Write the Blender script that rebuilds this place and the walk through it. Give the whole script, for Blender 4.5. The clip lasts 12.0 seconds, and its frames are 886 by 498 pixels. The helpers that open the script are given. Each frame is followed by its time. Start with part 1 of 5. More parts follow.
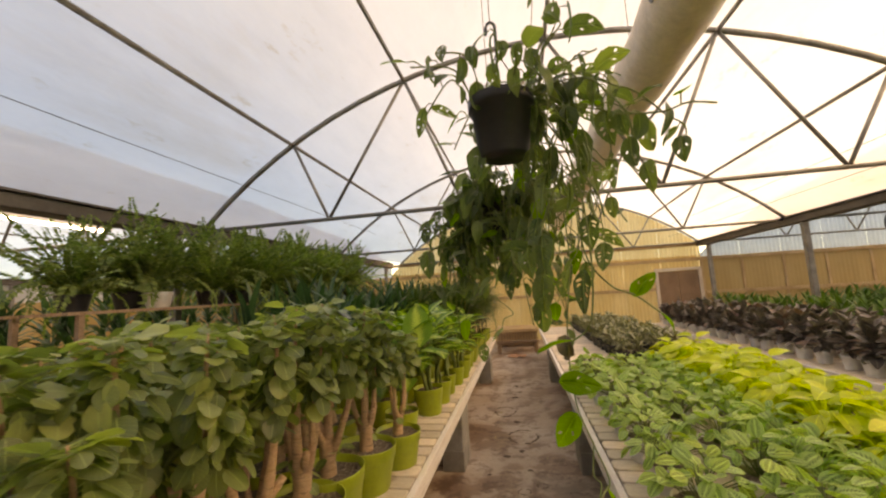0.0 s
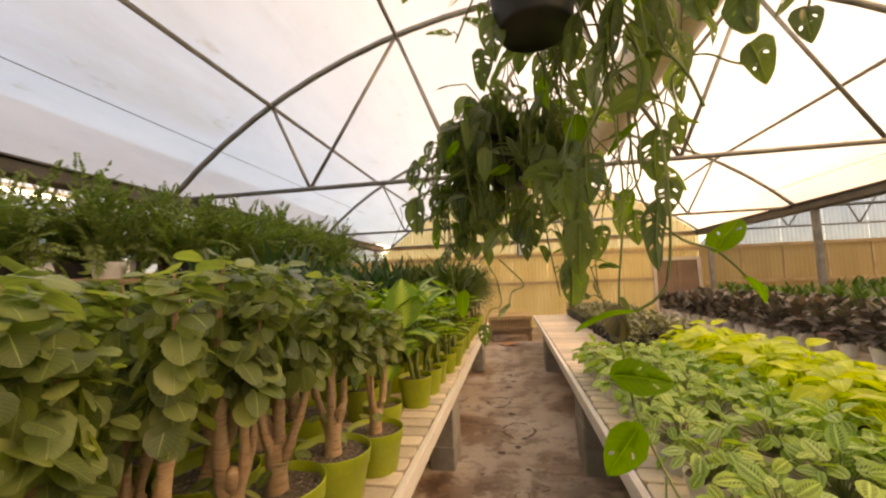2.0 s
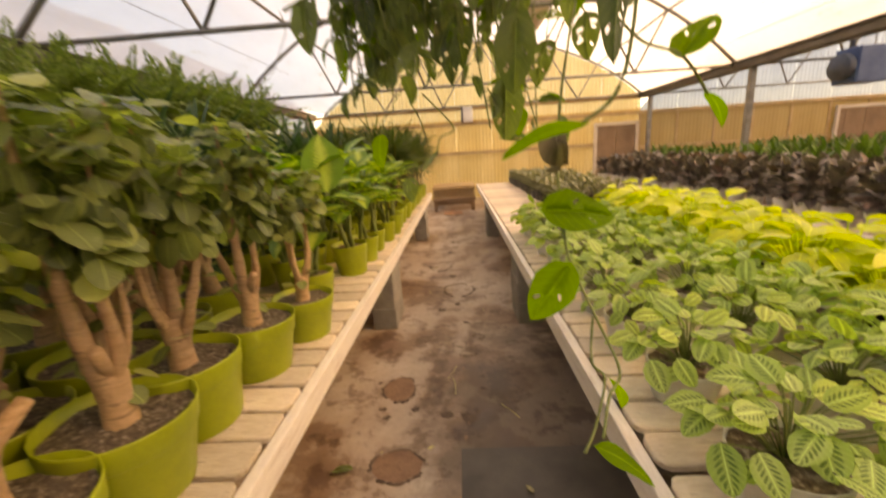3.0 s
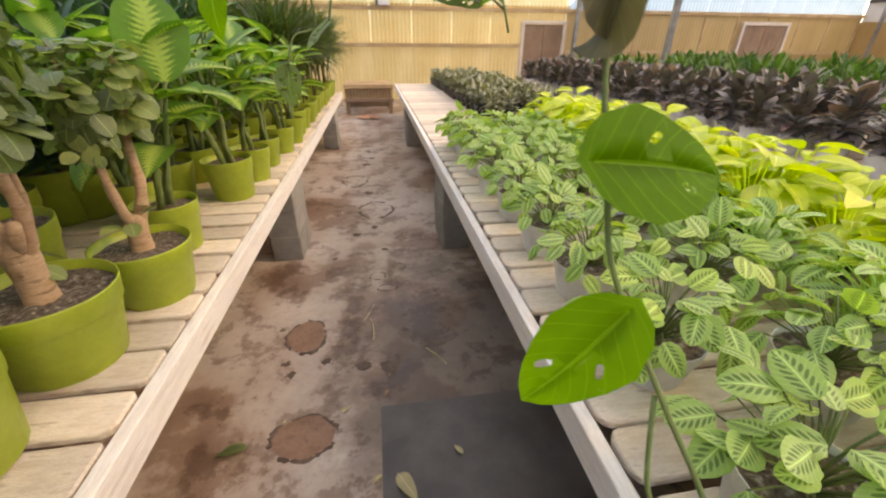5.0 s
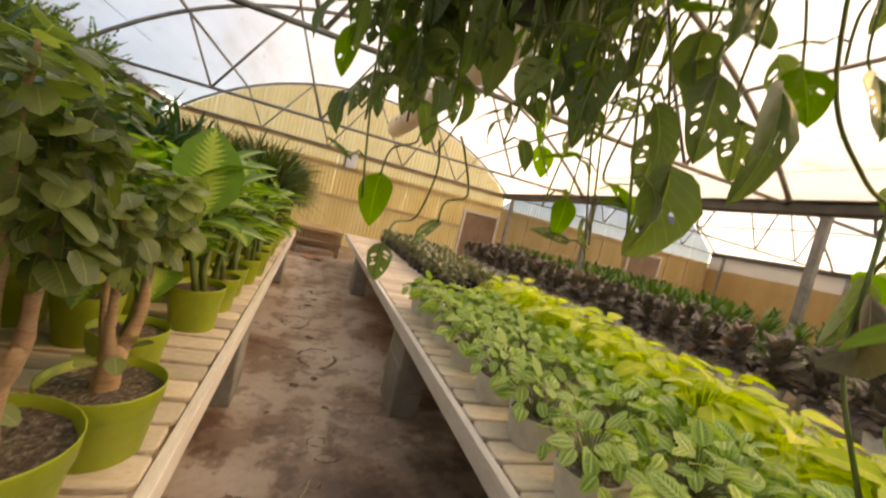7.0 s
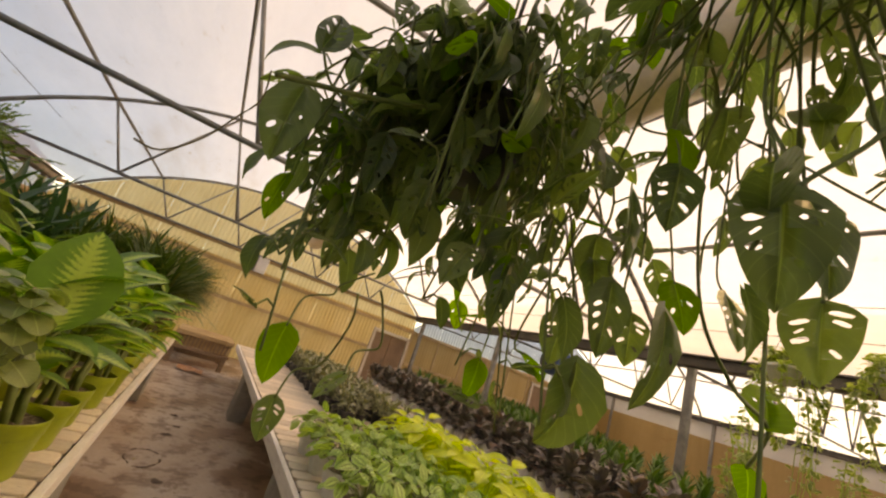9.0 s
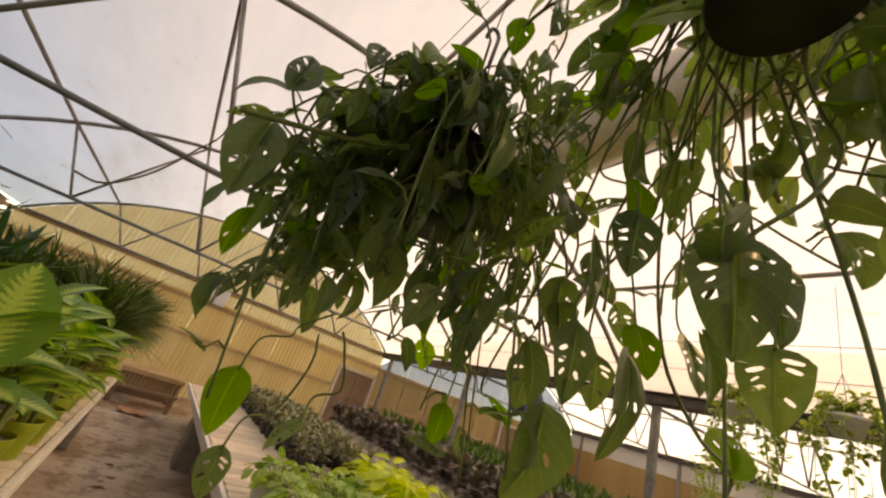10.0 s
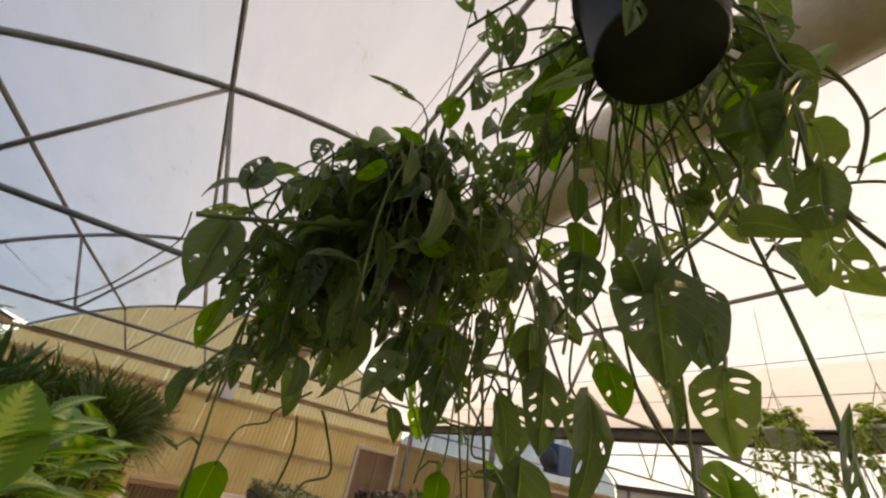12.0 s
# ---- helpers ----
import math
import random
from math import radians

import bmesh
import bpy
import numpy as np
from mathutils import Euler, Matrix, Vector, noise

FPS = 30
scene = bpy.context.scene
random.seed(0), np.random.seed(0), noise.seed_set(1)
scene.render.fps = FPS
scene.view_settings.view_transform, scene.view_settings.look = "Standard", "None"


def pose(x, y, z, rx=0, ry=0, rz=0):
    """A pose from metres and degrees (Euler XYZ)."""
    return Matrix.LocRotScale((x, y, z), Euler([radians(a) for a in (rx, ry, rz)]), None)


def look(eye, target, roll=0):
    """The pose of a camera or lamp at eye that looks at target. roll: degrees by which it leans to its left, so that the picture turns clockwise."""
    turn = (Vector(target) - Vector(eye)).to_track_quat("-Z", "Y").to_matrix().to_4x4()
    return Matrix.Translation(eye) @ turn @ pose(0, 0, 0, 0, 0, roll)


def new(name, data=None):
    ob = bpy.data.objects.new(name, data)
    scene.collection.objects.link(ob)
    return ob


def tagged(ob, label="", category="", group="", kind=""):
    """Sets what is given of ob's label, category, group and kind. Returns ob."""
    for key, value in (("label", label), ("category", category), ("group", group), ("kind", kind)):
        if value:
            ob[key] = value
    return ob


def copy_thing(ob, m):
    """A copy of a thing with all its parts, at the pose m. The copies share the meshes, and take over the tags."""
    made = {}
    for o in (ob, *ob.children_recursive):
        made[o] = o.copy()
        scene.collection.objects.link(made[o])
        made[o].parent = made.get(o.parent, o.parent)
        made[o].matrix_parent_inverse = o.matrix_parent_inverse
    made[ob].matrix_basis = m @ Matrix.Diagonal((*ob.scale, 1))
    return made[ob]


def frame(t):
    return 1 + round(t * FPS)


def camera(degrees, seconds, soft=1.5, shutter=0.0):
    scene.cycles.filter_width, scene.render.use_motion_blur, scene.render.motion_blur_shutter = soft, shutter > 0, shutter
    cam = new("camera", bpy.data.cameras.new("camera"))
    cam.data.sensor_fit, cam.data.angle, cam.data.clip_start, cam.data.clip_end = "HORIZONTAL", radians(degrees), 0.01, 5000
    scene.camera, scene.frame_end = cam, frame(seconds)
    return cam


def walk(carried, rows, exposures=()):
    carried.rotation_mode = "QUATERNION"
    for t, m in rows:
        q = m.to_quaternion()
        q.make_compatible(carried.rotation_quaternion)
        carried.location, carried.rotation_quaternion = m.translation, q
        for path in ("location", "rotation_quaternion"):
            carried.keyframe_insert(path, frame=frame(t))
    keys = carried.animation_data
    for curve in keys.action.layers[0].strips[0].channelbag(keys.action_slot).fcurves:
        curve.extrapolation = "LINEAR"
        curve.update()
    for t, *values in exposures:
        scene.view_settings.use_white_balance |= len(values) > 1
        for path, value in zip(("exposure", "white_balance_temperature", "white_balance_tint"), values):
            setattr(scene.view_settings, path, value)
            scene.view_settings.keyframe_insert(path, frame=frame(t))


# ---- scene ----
cam = camera(97.3, 12.0, 2.2, 0.4)
PATH = [
    (0, (0.593, 0.447, 1.624), (0.222, 2.399, 1.848), -3.4),
    (0.5, (0.593, 0.597, 1.568), (0.243, 2.551, 1.811), -3.9),
    (1, (0.602, 0.757, 1.564), (0.268, 2.715, 1.791), -4.2),
    (1.5, (0.554, 0.848, 1.539), (0.24, 2.813, 1.739), -3.9),
    (2, (0.501, 0.899, 1.529), (0.164, 2.864, 1.692), -2.2),
    (2.5, (0.499, 0.975, 1.496), (0.25, 2.956, 1.381), -2.6),
    (3, (0.556, 1.11, 1.427), (0.457, 3.049, 0.945), -3.7),
    (3.5, (0.629, 1.285, 1.381), (0.637, 3.117, 0.577), -4.8),
    (5.5, (0.488, 1.571, 1.394), (0.871, 3.303, 0.47), 3.5),
    (6, (0.371, 1.59, 1.408), (0.823, 3.408, 0.709), 6.9),
    (6.5, (0.281, 1.602, 1.418), (0.83, 3.477, 0.989), 10.3),
    (7, (0.223, 1.608, 1.433), (0.873, 3.494, 1.288), 13.6),
    (7.5, (0.2, 1.616, 1.469), (0.924, 3.478, 1.57), 15.9),
    (9.5, (0.204, 1.635, 1.511), (1.083, 3.31, 2.162), 19.2),
    (10, (0.207, 1.636, 1.52), (1.104, 3.258, 2.271), 19.2),
    (10.5, (0.213, 1.629, 1.525), (1.122, 3.205, 2.356), 18.9),
    (11, (0.22, 1.621, 1.53), (1.123, 3.164, 2.426), 17.9),
    (11.5, (0.228, 1.61, 1.531), (1.083, 3.149, 2.48), 15.9),
    (12, (0.253, 1.567, 1.532), (1.003, 3.125, 2.537), 12.6),
]
walk(cam, [(t, look(eye, target, roll)) for t, eye, target, roll in PATH],
     exposures=[(0.0, 1.53, 13602, 18), (2.0, 1.81, 15275, 21), (2.5, 1.91, 16849, 23), (3.5, 2.15, 20939, 27), (5.5, 2.34, 6355, 12), (6.0, 2.27, 6618, 11), (6.5, 2.01, 8673, 13), (7.5, 1.62, 14193, 19), (9.5, 1.30, 13790, 20), (12.0, 1.06, 10213, 15)])

# ---- world and sun ----
SUN_EL, SUN_AZ = 39.0, 99.0      # elevation, and degrees from +y towards +x
world = bpy.data.worlds.new("sky")
scene.world = world
world.use_nodes = True
wn = world.node_tree.nodes
sky = wn.new("ShaderNodeTexSky")
sky.sky_type = 'NISHITA'
sky.sun_disc = False
sky.sun_elevation = radians(SUN_EL)
sky.sun_rotation = radians(SUN_AZ)
sky.dust_density = 0.1
sky.ozone_density = 2.2
bg = wn["Background"]
bg.inputs[1].default_value = 0.15
world.node_tree.links.new(sky.outputs[0], bg.inputs[0])
sun_data = bpy.data.lights.new("sun", 'SUN')
sun_data.energy = 2.4
sun_data.angle = radians(14.0)   # hazy, spread by the film
sun_data.color = (1.0, 0.73, 0.40)
sun = new("sun", sun_data)
sun_from = Vector((math.sin(radians(SUN_AZ)) * math.cos(radians(SUN_EL)),
                   math.cos(radians(SUN_AZ)) * math.cos(radians(SUN_EL)), math.sin(radians(SUN_EL))))
sun.matrix_world = look(sun_from * 60, (0, 0, 0))


# ---- materials ----
def shader(name):
    m = bpy.data.materials.new(name)
    m.use_nodes = True
    return m, m.node_tree.nodes, m.node_tree.links, m.node_tree.nodes["Principled BSDF"]


def ramp(n, stops):
    r = n.new("ShaderNodeValToRGB")
    e = r.color_ramp.elements
    while len(e) < len(stops):
        e.new(0.5)
    for k, (p, c) in zip(e, stops):
        k.position, k.color = p, (*c, 1)
    return r


def noise_tex(n, l, scale, detail=5.0, rough=0.55, stretch=None, coords="Object"):
    tc = n.new("ShaderNodeTexCoord")
    t = n.new("ShaderNodeTexNoise")
    t.inputs["Scale"].default_value, t.inputs["Detail"].default_value, t.inputs["Roughness"].default_value = scale, detail, rough
    if stretch:
        mp = n.new("ShaderNodeMapping")
        mp.inputs["Scale"].default_value = stretch
        l.new(tc.outputs[coords], mp.inputs[0])
        l.new(mp.outputs[0], t.inputs[0])
    else:
        l.new(tc.outputs[coords], t.inputs[0])
    return t


def mixc(n, l, a, b, fac, mode="MIX"):
    m = n.new("ShaderNodeMix")
    m.data_type, m.blend_type = "RGBA", mode
    for sock, v in ((m.inputs[0], fac), (m.inputs[6], a), (m.inputs[7], b)):
        if isinstance(v, (int, float)):
            sock.default_value = v
        elif isinstance(v, tuple):
            sock.default_value = (*v, 1)
        else:
            l.new(v, sock)
    return m.outputs[2]


def bump(n, l, p, height, strength, dist=0.01):
    b = n.new("ShaderNodeBump")
    b.inputs["Strength"].default_value, b.inputs["Distance"].default_value = strength, dist
    l.new(height, b.inputs["Height"])
    l.new(b.outputs[0], p.inputs["Normal"])


def surface(name, c1, c2, scale, rough=0.7, metal=0.0, grain=40.0, relief=0.3, dist=0.004, stretch=None, vary=0.0, c3=None):
    """Two colours mottled at one scale, fine grain at another, with relief; vary: change from object to object."""
    m, n, l, p = shader(name)
    t = noise_tex(n, l, scale, 6.0, 0.6, stretch)
    stops = [(0.35, c1), (0.68, c2)] if c3 is None else [(0.3, c1), (0.55, c2), (0.75, c3)]
    r = ramp(n, stops)
    l.new(t.outputs[0], r.inputs[0])
    g = noise_tex(n, l, grain, 4.0, 0.7, stretch)
    rg = ramp(n, [(0.3, (0.78, 0.78, 0.78)), (0.7, (1.12, 1.12, 1.12))])
    l.new(g.outputs[0], rg.inputs[0])
    c = mixc(n, l, r.outputs[0], rg.outputs[0], 0.6, "MULTIPLY")
    if vary:
        oi = n.new("ShaderNodeObjectInfo")
        rv = ramp(n, [(0.0, (1 - vary,) * 3), (1.0, (1 + vary,) * 3)])
        l.new(oi.outputs["Random"], rv.inputs[0])
        c = mixc(n, l, c, rv.outputs[0], 1.0, "MULTIPLY")
    l.new(c, p.inputs["Base Color"])
    p.inputs["Roughness"].default_value, p.inputs["Metallic"].default_value = rough, metal
    if relief:
        bump(n, l, p, g.outputs[0], relief, dist)
    return m


def sheet(name, c1, c2, scale, clear, through_light, stretch=None, c3=None, smudge=0.0):
    """Weathered translucent sheet: part lets the sky be seen, part scatters the light through."""
    m, n, l, p = shader(name)
    t = noise_tex(n, l, scale, 6.0, 0.6, stretch)
    r = ramp(n, [(0.3, c1), (0.7, c2)] if c3 is None else [(0.28, c3), (0.42, c1), (0.7, c2)])
    l.new(t.outputs[0], r.inputs[0])
    col = r.outputs[0]
    if smudge:      # rubbed dirt in streaks and rare dark scuffs
        d = noise_tex(n, l, 2.6, 8.0, 0.7, (1.0, 0.35, 1.0))
        rd = ramp(n, [(0.27, (1 - smudge * 0.8, 1 - smudge * 1.15, 1 - smudge * 1.6)), (0.38, (0.95, 0.95, 0.95)), (0.6, (1.0, 1.0, 1.0))])
        l.new(d.outputs[0], rd.inputs[0])
        f = noise_tex(n, l, 9.0, 6.0, 0.7, (1.0, 0.45, 1.0))
        rf = ramp(n, [(0.25, (0.88, 0.87, 0.85)), (0.36, (1.0, 1.0, 1.0))])
        l.new(f.outputs[0], rf.inputs[0])
        col = mixc(n, l, mixc(n, l, col, rd.outputs[0], 1.0, "MULTIPLY"), rf.outputs[0], 0.7, "MULTIPLY")
    l.new(col, p.inputs["Base Color"])
    p.inputs["Roughness"].default_value = 0.5
    tl = n.new("ShaderNodeBsdfTranslucent")
    l.new(col, tl.inputs[0])
    tp = n.new("ShaderNodeBsdfTransparent")
    l.new(col, tp.inputs[0])
    a = n.new("ShaderNodeMixShader")
    a.inputs[0].default_value = through_light
    l.new(p.outputs[0], a.inputs[1])
    l.new(tl.outputs[0], a.inputs[2])
    b = n.new("ShaderNodeMixShader")
    b.inputs[0].default_value = clear
    l.new(a.outputs[0], b.inputs[1])
    l.new(tp.outputs[0], b.inputs[2])
    l.new(b.outputs[0], n["Material Output"].inputs[0])
    g = noise_tex(n, l, 1.6, 4.0, 0.6, (1.0, 0.5, 1.0))
    bm = n.new("ShaderNodeBump")
    bm.inputs["Strength"].default_value, bm.inputs["Distance"].default_value = 0.22, 0.08
    l.new(g.outputs[0], bm.inputs["Height"])
    l.new(bm.outputs[0], p.inputs["Normal"])
    l.new(bm.outputs[0], tl.inputs["Normal"])
    return m


def leafy(name, base, light, pattern="", mark=(0.6, 0.7, 0.3), gloss=0.42, glow=0.3, warm=None, sheen=0.4):
    """Leaf: a base colour varied from leaf to leaf, a midrib, side veins or marks laid out along the leaf, light shining through."""
    m, n, l, p = shader(name)
    gi = n.new("ShaderNodeNewGeometry")
    oi = n.new("ShaderNodeObjectInfo")
    add = n.new("ShaderNodeMath")
    add.operation = "ADD"
    l.new(gi.outputs["Random Per Island"], add.inputs[0])
    l.new(oi.outputs["Random"], add.inputs[1])
    fr = n.new("ShaderNodeMath")
    fr.operation = "FRACT"
    l.new(add.outputs[0], fr.inputs[0])
    r = ramp(n, [(0.0, base), (0.75, light), (1.0, warm or light)])
    l.new(fr.outputs[0], r.inputs[0])
    blotch = noise_tex(n, l, 18.0, 4.0)
    rb = ramp(n, [(0.3, (0.75, 0.78, 0.75)), (0.7, (1.15, 1.12, 1.1))])
    l.new(blotch.outputs[0], rb.inputs[0])
    col = mixc(n, l, r.outputs[0], rb.outputs[0], 0.8, "MULTIPLY")
    uv = n.new("ShaderNodeUVMap")
    sx = n.new("ShaderNodeSeparateXYZ")
    l.new(uv.outputs[0], sx.inputs[0])

    def mth(op, a, b=0.0):
        k = n.new("ShaderNodeMath")
        k.operation = op
        for sock, v in ((k.inputs[0], a), (k.inputs[1], b)):
            if isinstance(v, (int, float)):
                sock.default_value = v
            else:
                l.new(v, sock)
        return k.outputs[0]
    side = mth("MULTIPLY", mth("ABSOLUTE", mth("SUBTRACT", sx.outputs[0], 0.5)), 2.0)
    rib = mth("LESS_THAN", side, 0.045)
    col = mixc(n, l, col, tuple(min(1, c * 1.7 + 0.03) for c in light), mth("MULTIPLY", rib, 0.55))
    slant = mth("SUBTRACT", mth("MULTIPLY", sx.outputs[1], 17.0 if pattern == "stripe" else 8.0), mth("MULTIPLY", side, 2.2))
    wave = mth("ABSOLUTE", mth("SUBTRACT", mth("FRACT", slant), 0.5))
    veins = mth("GREATER_THAN", wave, 0.455)
    if pattern == "stripe":        # pale streaks between the veins, broad at the midrib
        wob = noise_tex(n, l, 30.0, 3.0, coords="UV")
        edge = mth("SUBTRACT", mth("ADD", mth("ADD", mth("MULTIPLY", wave, 0.8), 0.05), mth("MULTIPLY", wob.outputs[0], 0.55)), mth("MULTIPLY", side, 1.0))
        soft = n.new("ShaderNodeMapRange")
        soft.interpolation_type = "SMOOTHSTEP"
        soft.inputs["From Min"].default_value, soft.inputs["From Max"].default_value = 0.08, 0.36
        l.new(edge, soft.inputs["Value"])
        col = mixc(n, l, col, mark, mth("MULTIPLY", soft.outputs[0], 0.9))
    elif pattern == "blotch":      # dark feathered marks either side of a pale midrib
        su, sv = mth("DIVIDE", mth("SUBTRACT", side, 0.36), 0.22), mth("DIVIDE", wave, 0.30)
        spot = mth("LESS_THAN", mth("ADD", mth("MULTIPLY", su, su), mth("MULTIPLY", sv, sv)), 1.0)
        rim = n.new("ShaderNodeMapRange")
        rim.inputs["From Min"].default_value, rim.inputs["From Max"].default_value = 0.62, 0.80
        l.new(side, rim.inputs["Value"])
        col = mixc(n, l, col, (0.30, 0.46, 0.12), mth("MULTIPLY", rim.outputs[0], 0.55))
        col = mixc(n, l, col, mark, mth("MULTIPLY", spot, 0.75))
        col = mixc(n, l, col, tuple(c * 1.35 for c in light), mth("MULTIPLY", veins, 0.4))
    elif pattern == "edge":
        wob = noise_tex(n, l, 8.0, 3.0, coords="UV")
        col = mixc(n, l, col, mark, mth("GREATER_THAN", mth("ADD", side, mth("MULTIPLY", wob.outputs[0], 0.7)), 1.02))
    else:
        col = mixc(n, l, col, tuple(min(1, c * 1.35 + 0.01) for c in light), mth("MULTIPLY", veins, 0.35))
    l.new(col, p.inputs["Base Color"])
    p.inputs["Roughness"].default_value, p.inputs["Specular IOR Level"].default_value = gloss, sheen
    tl = n.new("ShaderNodeBsdfTranslucent")
    bright = mixc(n, l, col, (1.5, 1.75, 0.6), 1.0, "MULTIPLY")
    l.new(bright, tl.inputs[0])
    a = n.new("ShaderNodeMixShader")
    a.inputs[0].default_value = glow
    l.new(p.outputs[0], a.inputs[1])
    l.new(tl.outputs[0], a.inputs[2])
    l.new(a.outputs[0], n["Material Output"].inputs[0])
    bump(n, l, p, wave, 0.25, 0.002)
    return m


ROOF = sheet("roof_film", (0.72, 0.79, 0.88), (0.83, 0.88, 0.95), 0.9, 0.17, 0.72, (1.0, 0.2, 1.0), (0.66, 0.68, 0.71), smudge=0.32)
YELLOW_SHEET = sheet("yellow_fibreglass", (0.64, 0.44, 0.18), (0.76, 0.57, 0.28), 1.1, 0.02, 0.38, (1.0, 1.0, 0.2), (0.48, 0.30, 0.11), smudge=0.14)
PALE_SHEET = sheet("pale_fibreglass", (0.76, 0.60, 0.32), (0.86, 0.73, 0.45), 1.1, 0.05, 0.5, (1.0, 1.0, 0.2), (0.66, 0.48, 0.22), smudge=0.14)
CLEAR_SHEET = sheet("clear_sheet", (0.36, 0.42, 0.52), (0.46, 0.52, 0.62), 1.2, 0.18, 0.45, None, None, 0.1)
# smoother panel; its tone is also darkened where less light falls on the wall
DIMMED_PANEL = sheet("dimmed_tan_panel", (0.40, 0.265, 0.105), (0.50, 0.345, 0.15), 1.1, 0.0, 0.16, (1.0, 1.0, 0.2), (0.32, 0.20, 0.08), smudge=0.2)
SIDE_SHEET = sheet("side_sheet", (0.54, 0.54, 0.54), (0.66, 0.66, 0.65), 0.8, 0.12, 0.25, None, None, 0.15)
STEEL = surface("galvanised_steel", (0.20, 0.19, 0.175), (0.33, 0.315, 0.29), 6.0, 0.5, 0.45, 60, 0.15)
DARK_STEEL = surface("dark_steel", (0.075, 0.066, 0.058), (0.13, 0.115, 0.10), 3.0, 0.6, 0.2, 50, 0.2)
DUCT = surface("poly_tube", (0.62, 0.52, 0.42), (0.74, 0.64, 0.53), 1.6, 0.45, 0.0, 12, 0.4, 0.02)
BOARD = surface("weathered_board", (0.62, 0.49, 0.365), (0.78, 0.67, 0.55), 3.0, 0.85, 0.0, 26, 0.7, 0.005, (3.0, 14.0, 14.0), vary=0.2, c3=(0.36, 0.245, 0.165))
EDGE = surface("painted_edge_board", (0.70, 0.63, 0.57), (0.84, 0.79, 0.74), 3.0, 0.8, 0.0, 30, 0.5, 0.003, (12.0, 1.2, 12.0), c3=(0.62, 0.53, 0.46))
BLOCK = surface("concrete_block", (0.24, 0.225, 0.205), (0.36, 0.34, 0.31), 5.0, 0.95, 0.0, 90, 0.8, 0.006, vary=0.1)
POT_GREEN = surface("lime_plastic", (0.28, 0.355, 0.03), (0.36, 0.435, 0.05), 3.0, 0.42, 0.0, 30, 0.06, vary=0.06)
POT_WHITE = surface("white_plastic", (0.66, 0.65, 0.64), (0.80, 0.79, 0.78), 4.0, 0.4, 0.0, 30, 0.06)
POT_BLACK = surface("black_plastic", (0.012, 0.013, 0.015), (0.025, 0.026, 0.03), 5.0, 0.38, 0.0, 40, 0.08)
SOIL = surface("potting_soil", (0.06, 0.042, 0.03), (0.22, 0.17, 0.13), 75.0, 1.0, 0.0, 140, 1.0, 0.012, c3=(0.66, 0.60, 0.54))
BARK = surface("tan_bark", (0.50, 0.30, 0.165), (0.70, 0.46, 0.285), 14.0, 0.85, 0.0, 60, 0.9, 0.008, (1.0, 1.0, 5.0), c3=(0.20, 0.11, 0.062))
STEM = surface("green_stem", (0.10, 0.15, 0.04), (0.22, 0.27, 0.09), 12.0, 0.55, 0.0, 50, 0.2)
BROWN_STEM = surface("brown_stem", (0.10, 0.085, 0.035), (0.17, 0.15, 0.06), 12.0, 0.6, 0.0, 50, 0.2)
GIRT = surface("amber_timber", (0.40, 0.26, 0.13), (0.54, 0.38, 0.21), 3.0, 0.8, 0.0, 30, 0.3)
DARK_BOARD = surface("brown_board", (0.26, 0.17, 0.11), (0.36, 0.25, 0.17), 3.0, 0.85, 0.0, 26, 0.5, 0.003, (3.0, 14.0, 14.0), vary=0.14)
DOOR = surface("brown_door", (0.20, 0.125, 0.075), (0.28, 0.18, 0.115), 2.0, 0.7, 0.0, 30, 0.2)
TRIM = surface("pale_trim", (0.50, 0.42, 0.34), (0.64, 0.56, 0.47), 3.0, 0.7, 0.0, 30, 0.2)
BLUE = surface("blue_enamel", (0.06, 0.11, 0.22), (0.10, 0.16, 0.29), 4.0, 0.45, 0.1, 40, 0.1)
GREY = surface("grey_enamel", (0.10, 0.11, 0.13), (0.17, 0.18, 0.20), 4.0, 0.5, 0.2, 40, 0.1)
GROUND = surface("bare_ground", (0.16, 0.12, 0.08), (0.24, 0.2, 0.13), 0.4, 1.0, 0.0, 6, 0.6)
RUBBER = surface("damp_black_mat", (0.055, 0.050, 0.047), (0.125, 0.112, 0.102), 2.6, 0.5, 0.0, 12, 0.3)
RUST = surface("rusty_plate", (0.19, 0.105, 0.07), (0.29, 0.175, 0.12), 9.0, 0.85, 0.0, 60, 0.5, 0.004, c3=(0.10, 0.045, 0.03))
CRACK = surface("dark_crack", (0.085, 0.058, 0.044), (0.17, 0.12, 0.09), 14.0, 0.9, 0.0, 60, 0.5)
TERRA = surface("terracotta", (0.42, 0.20, 0.11), (0.52, 0.28, 0.17), 8.0, 0.9, 0.0, 40, 0.3)


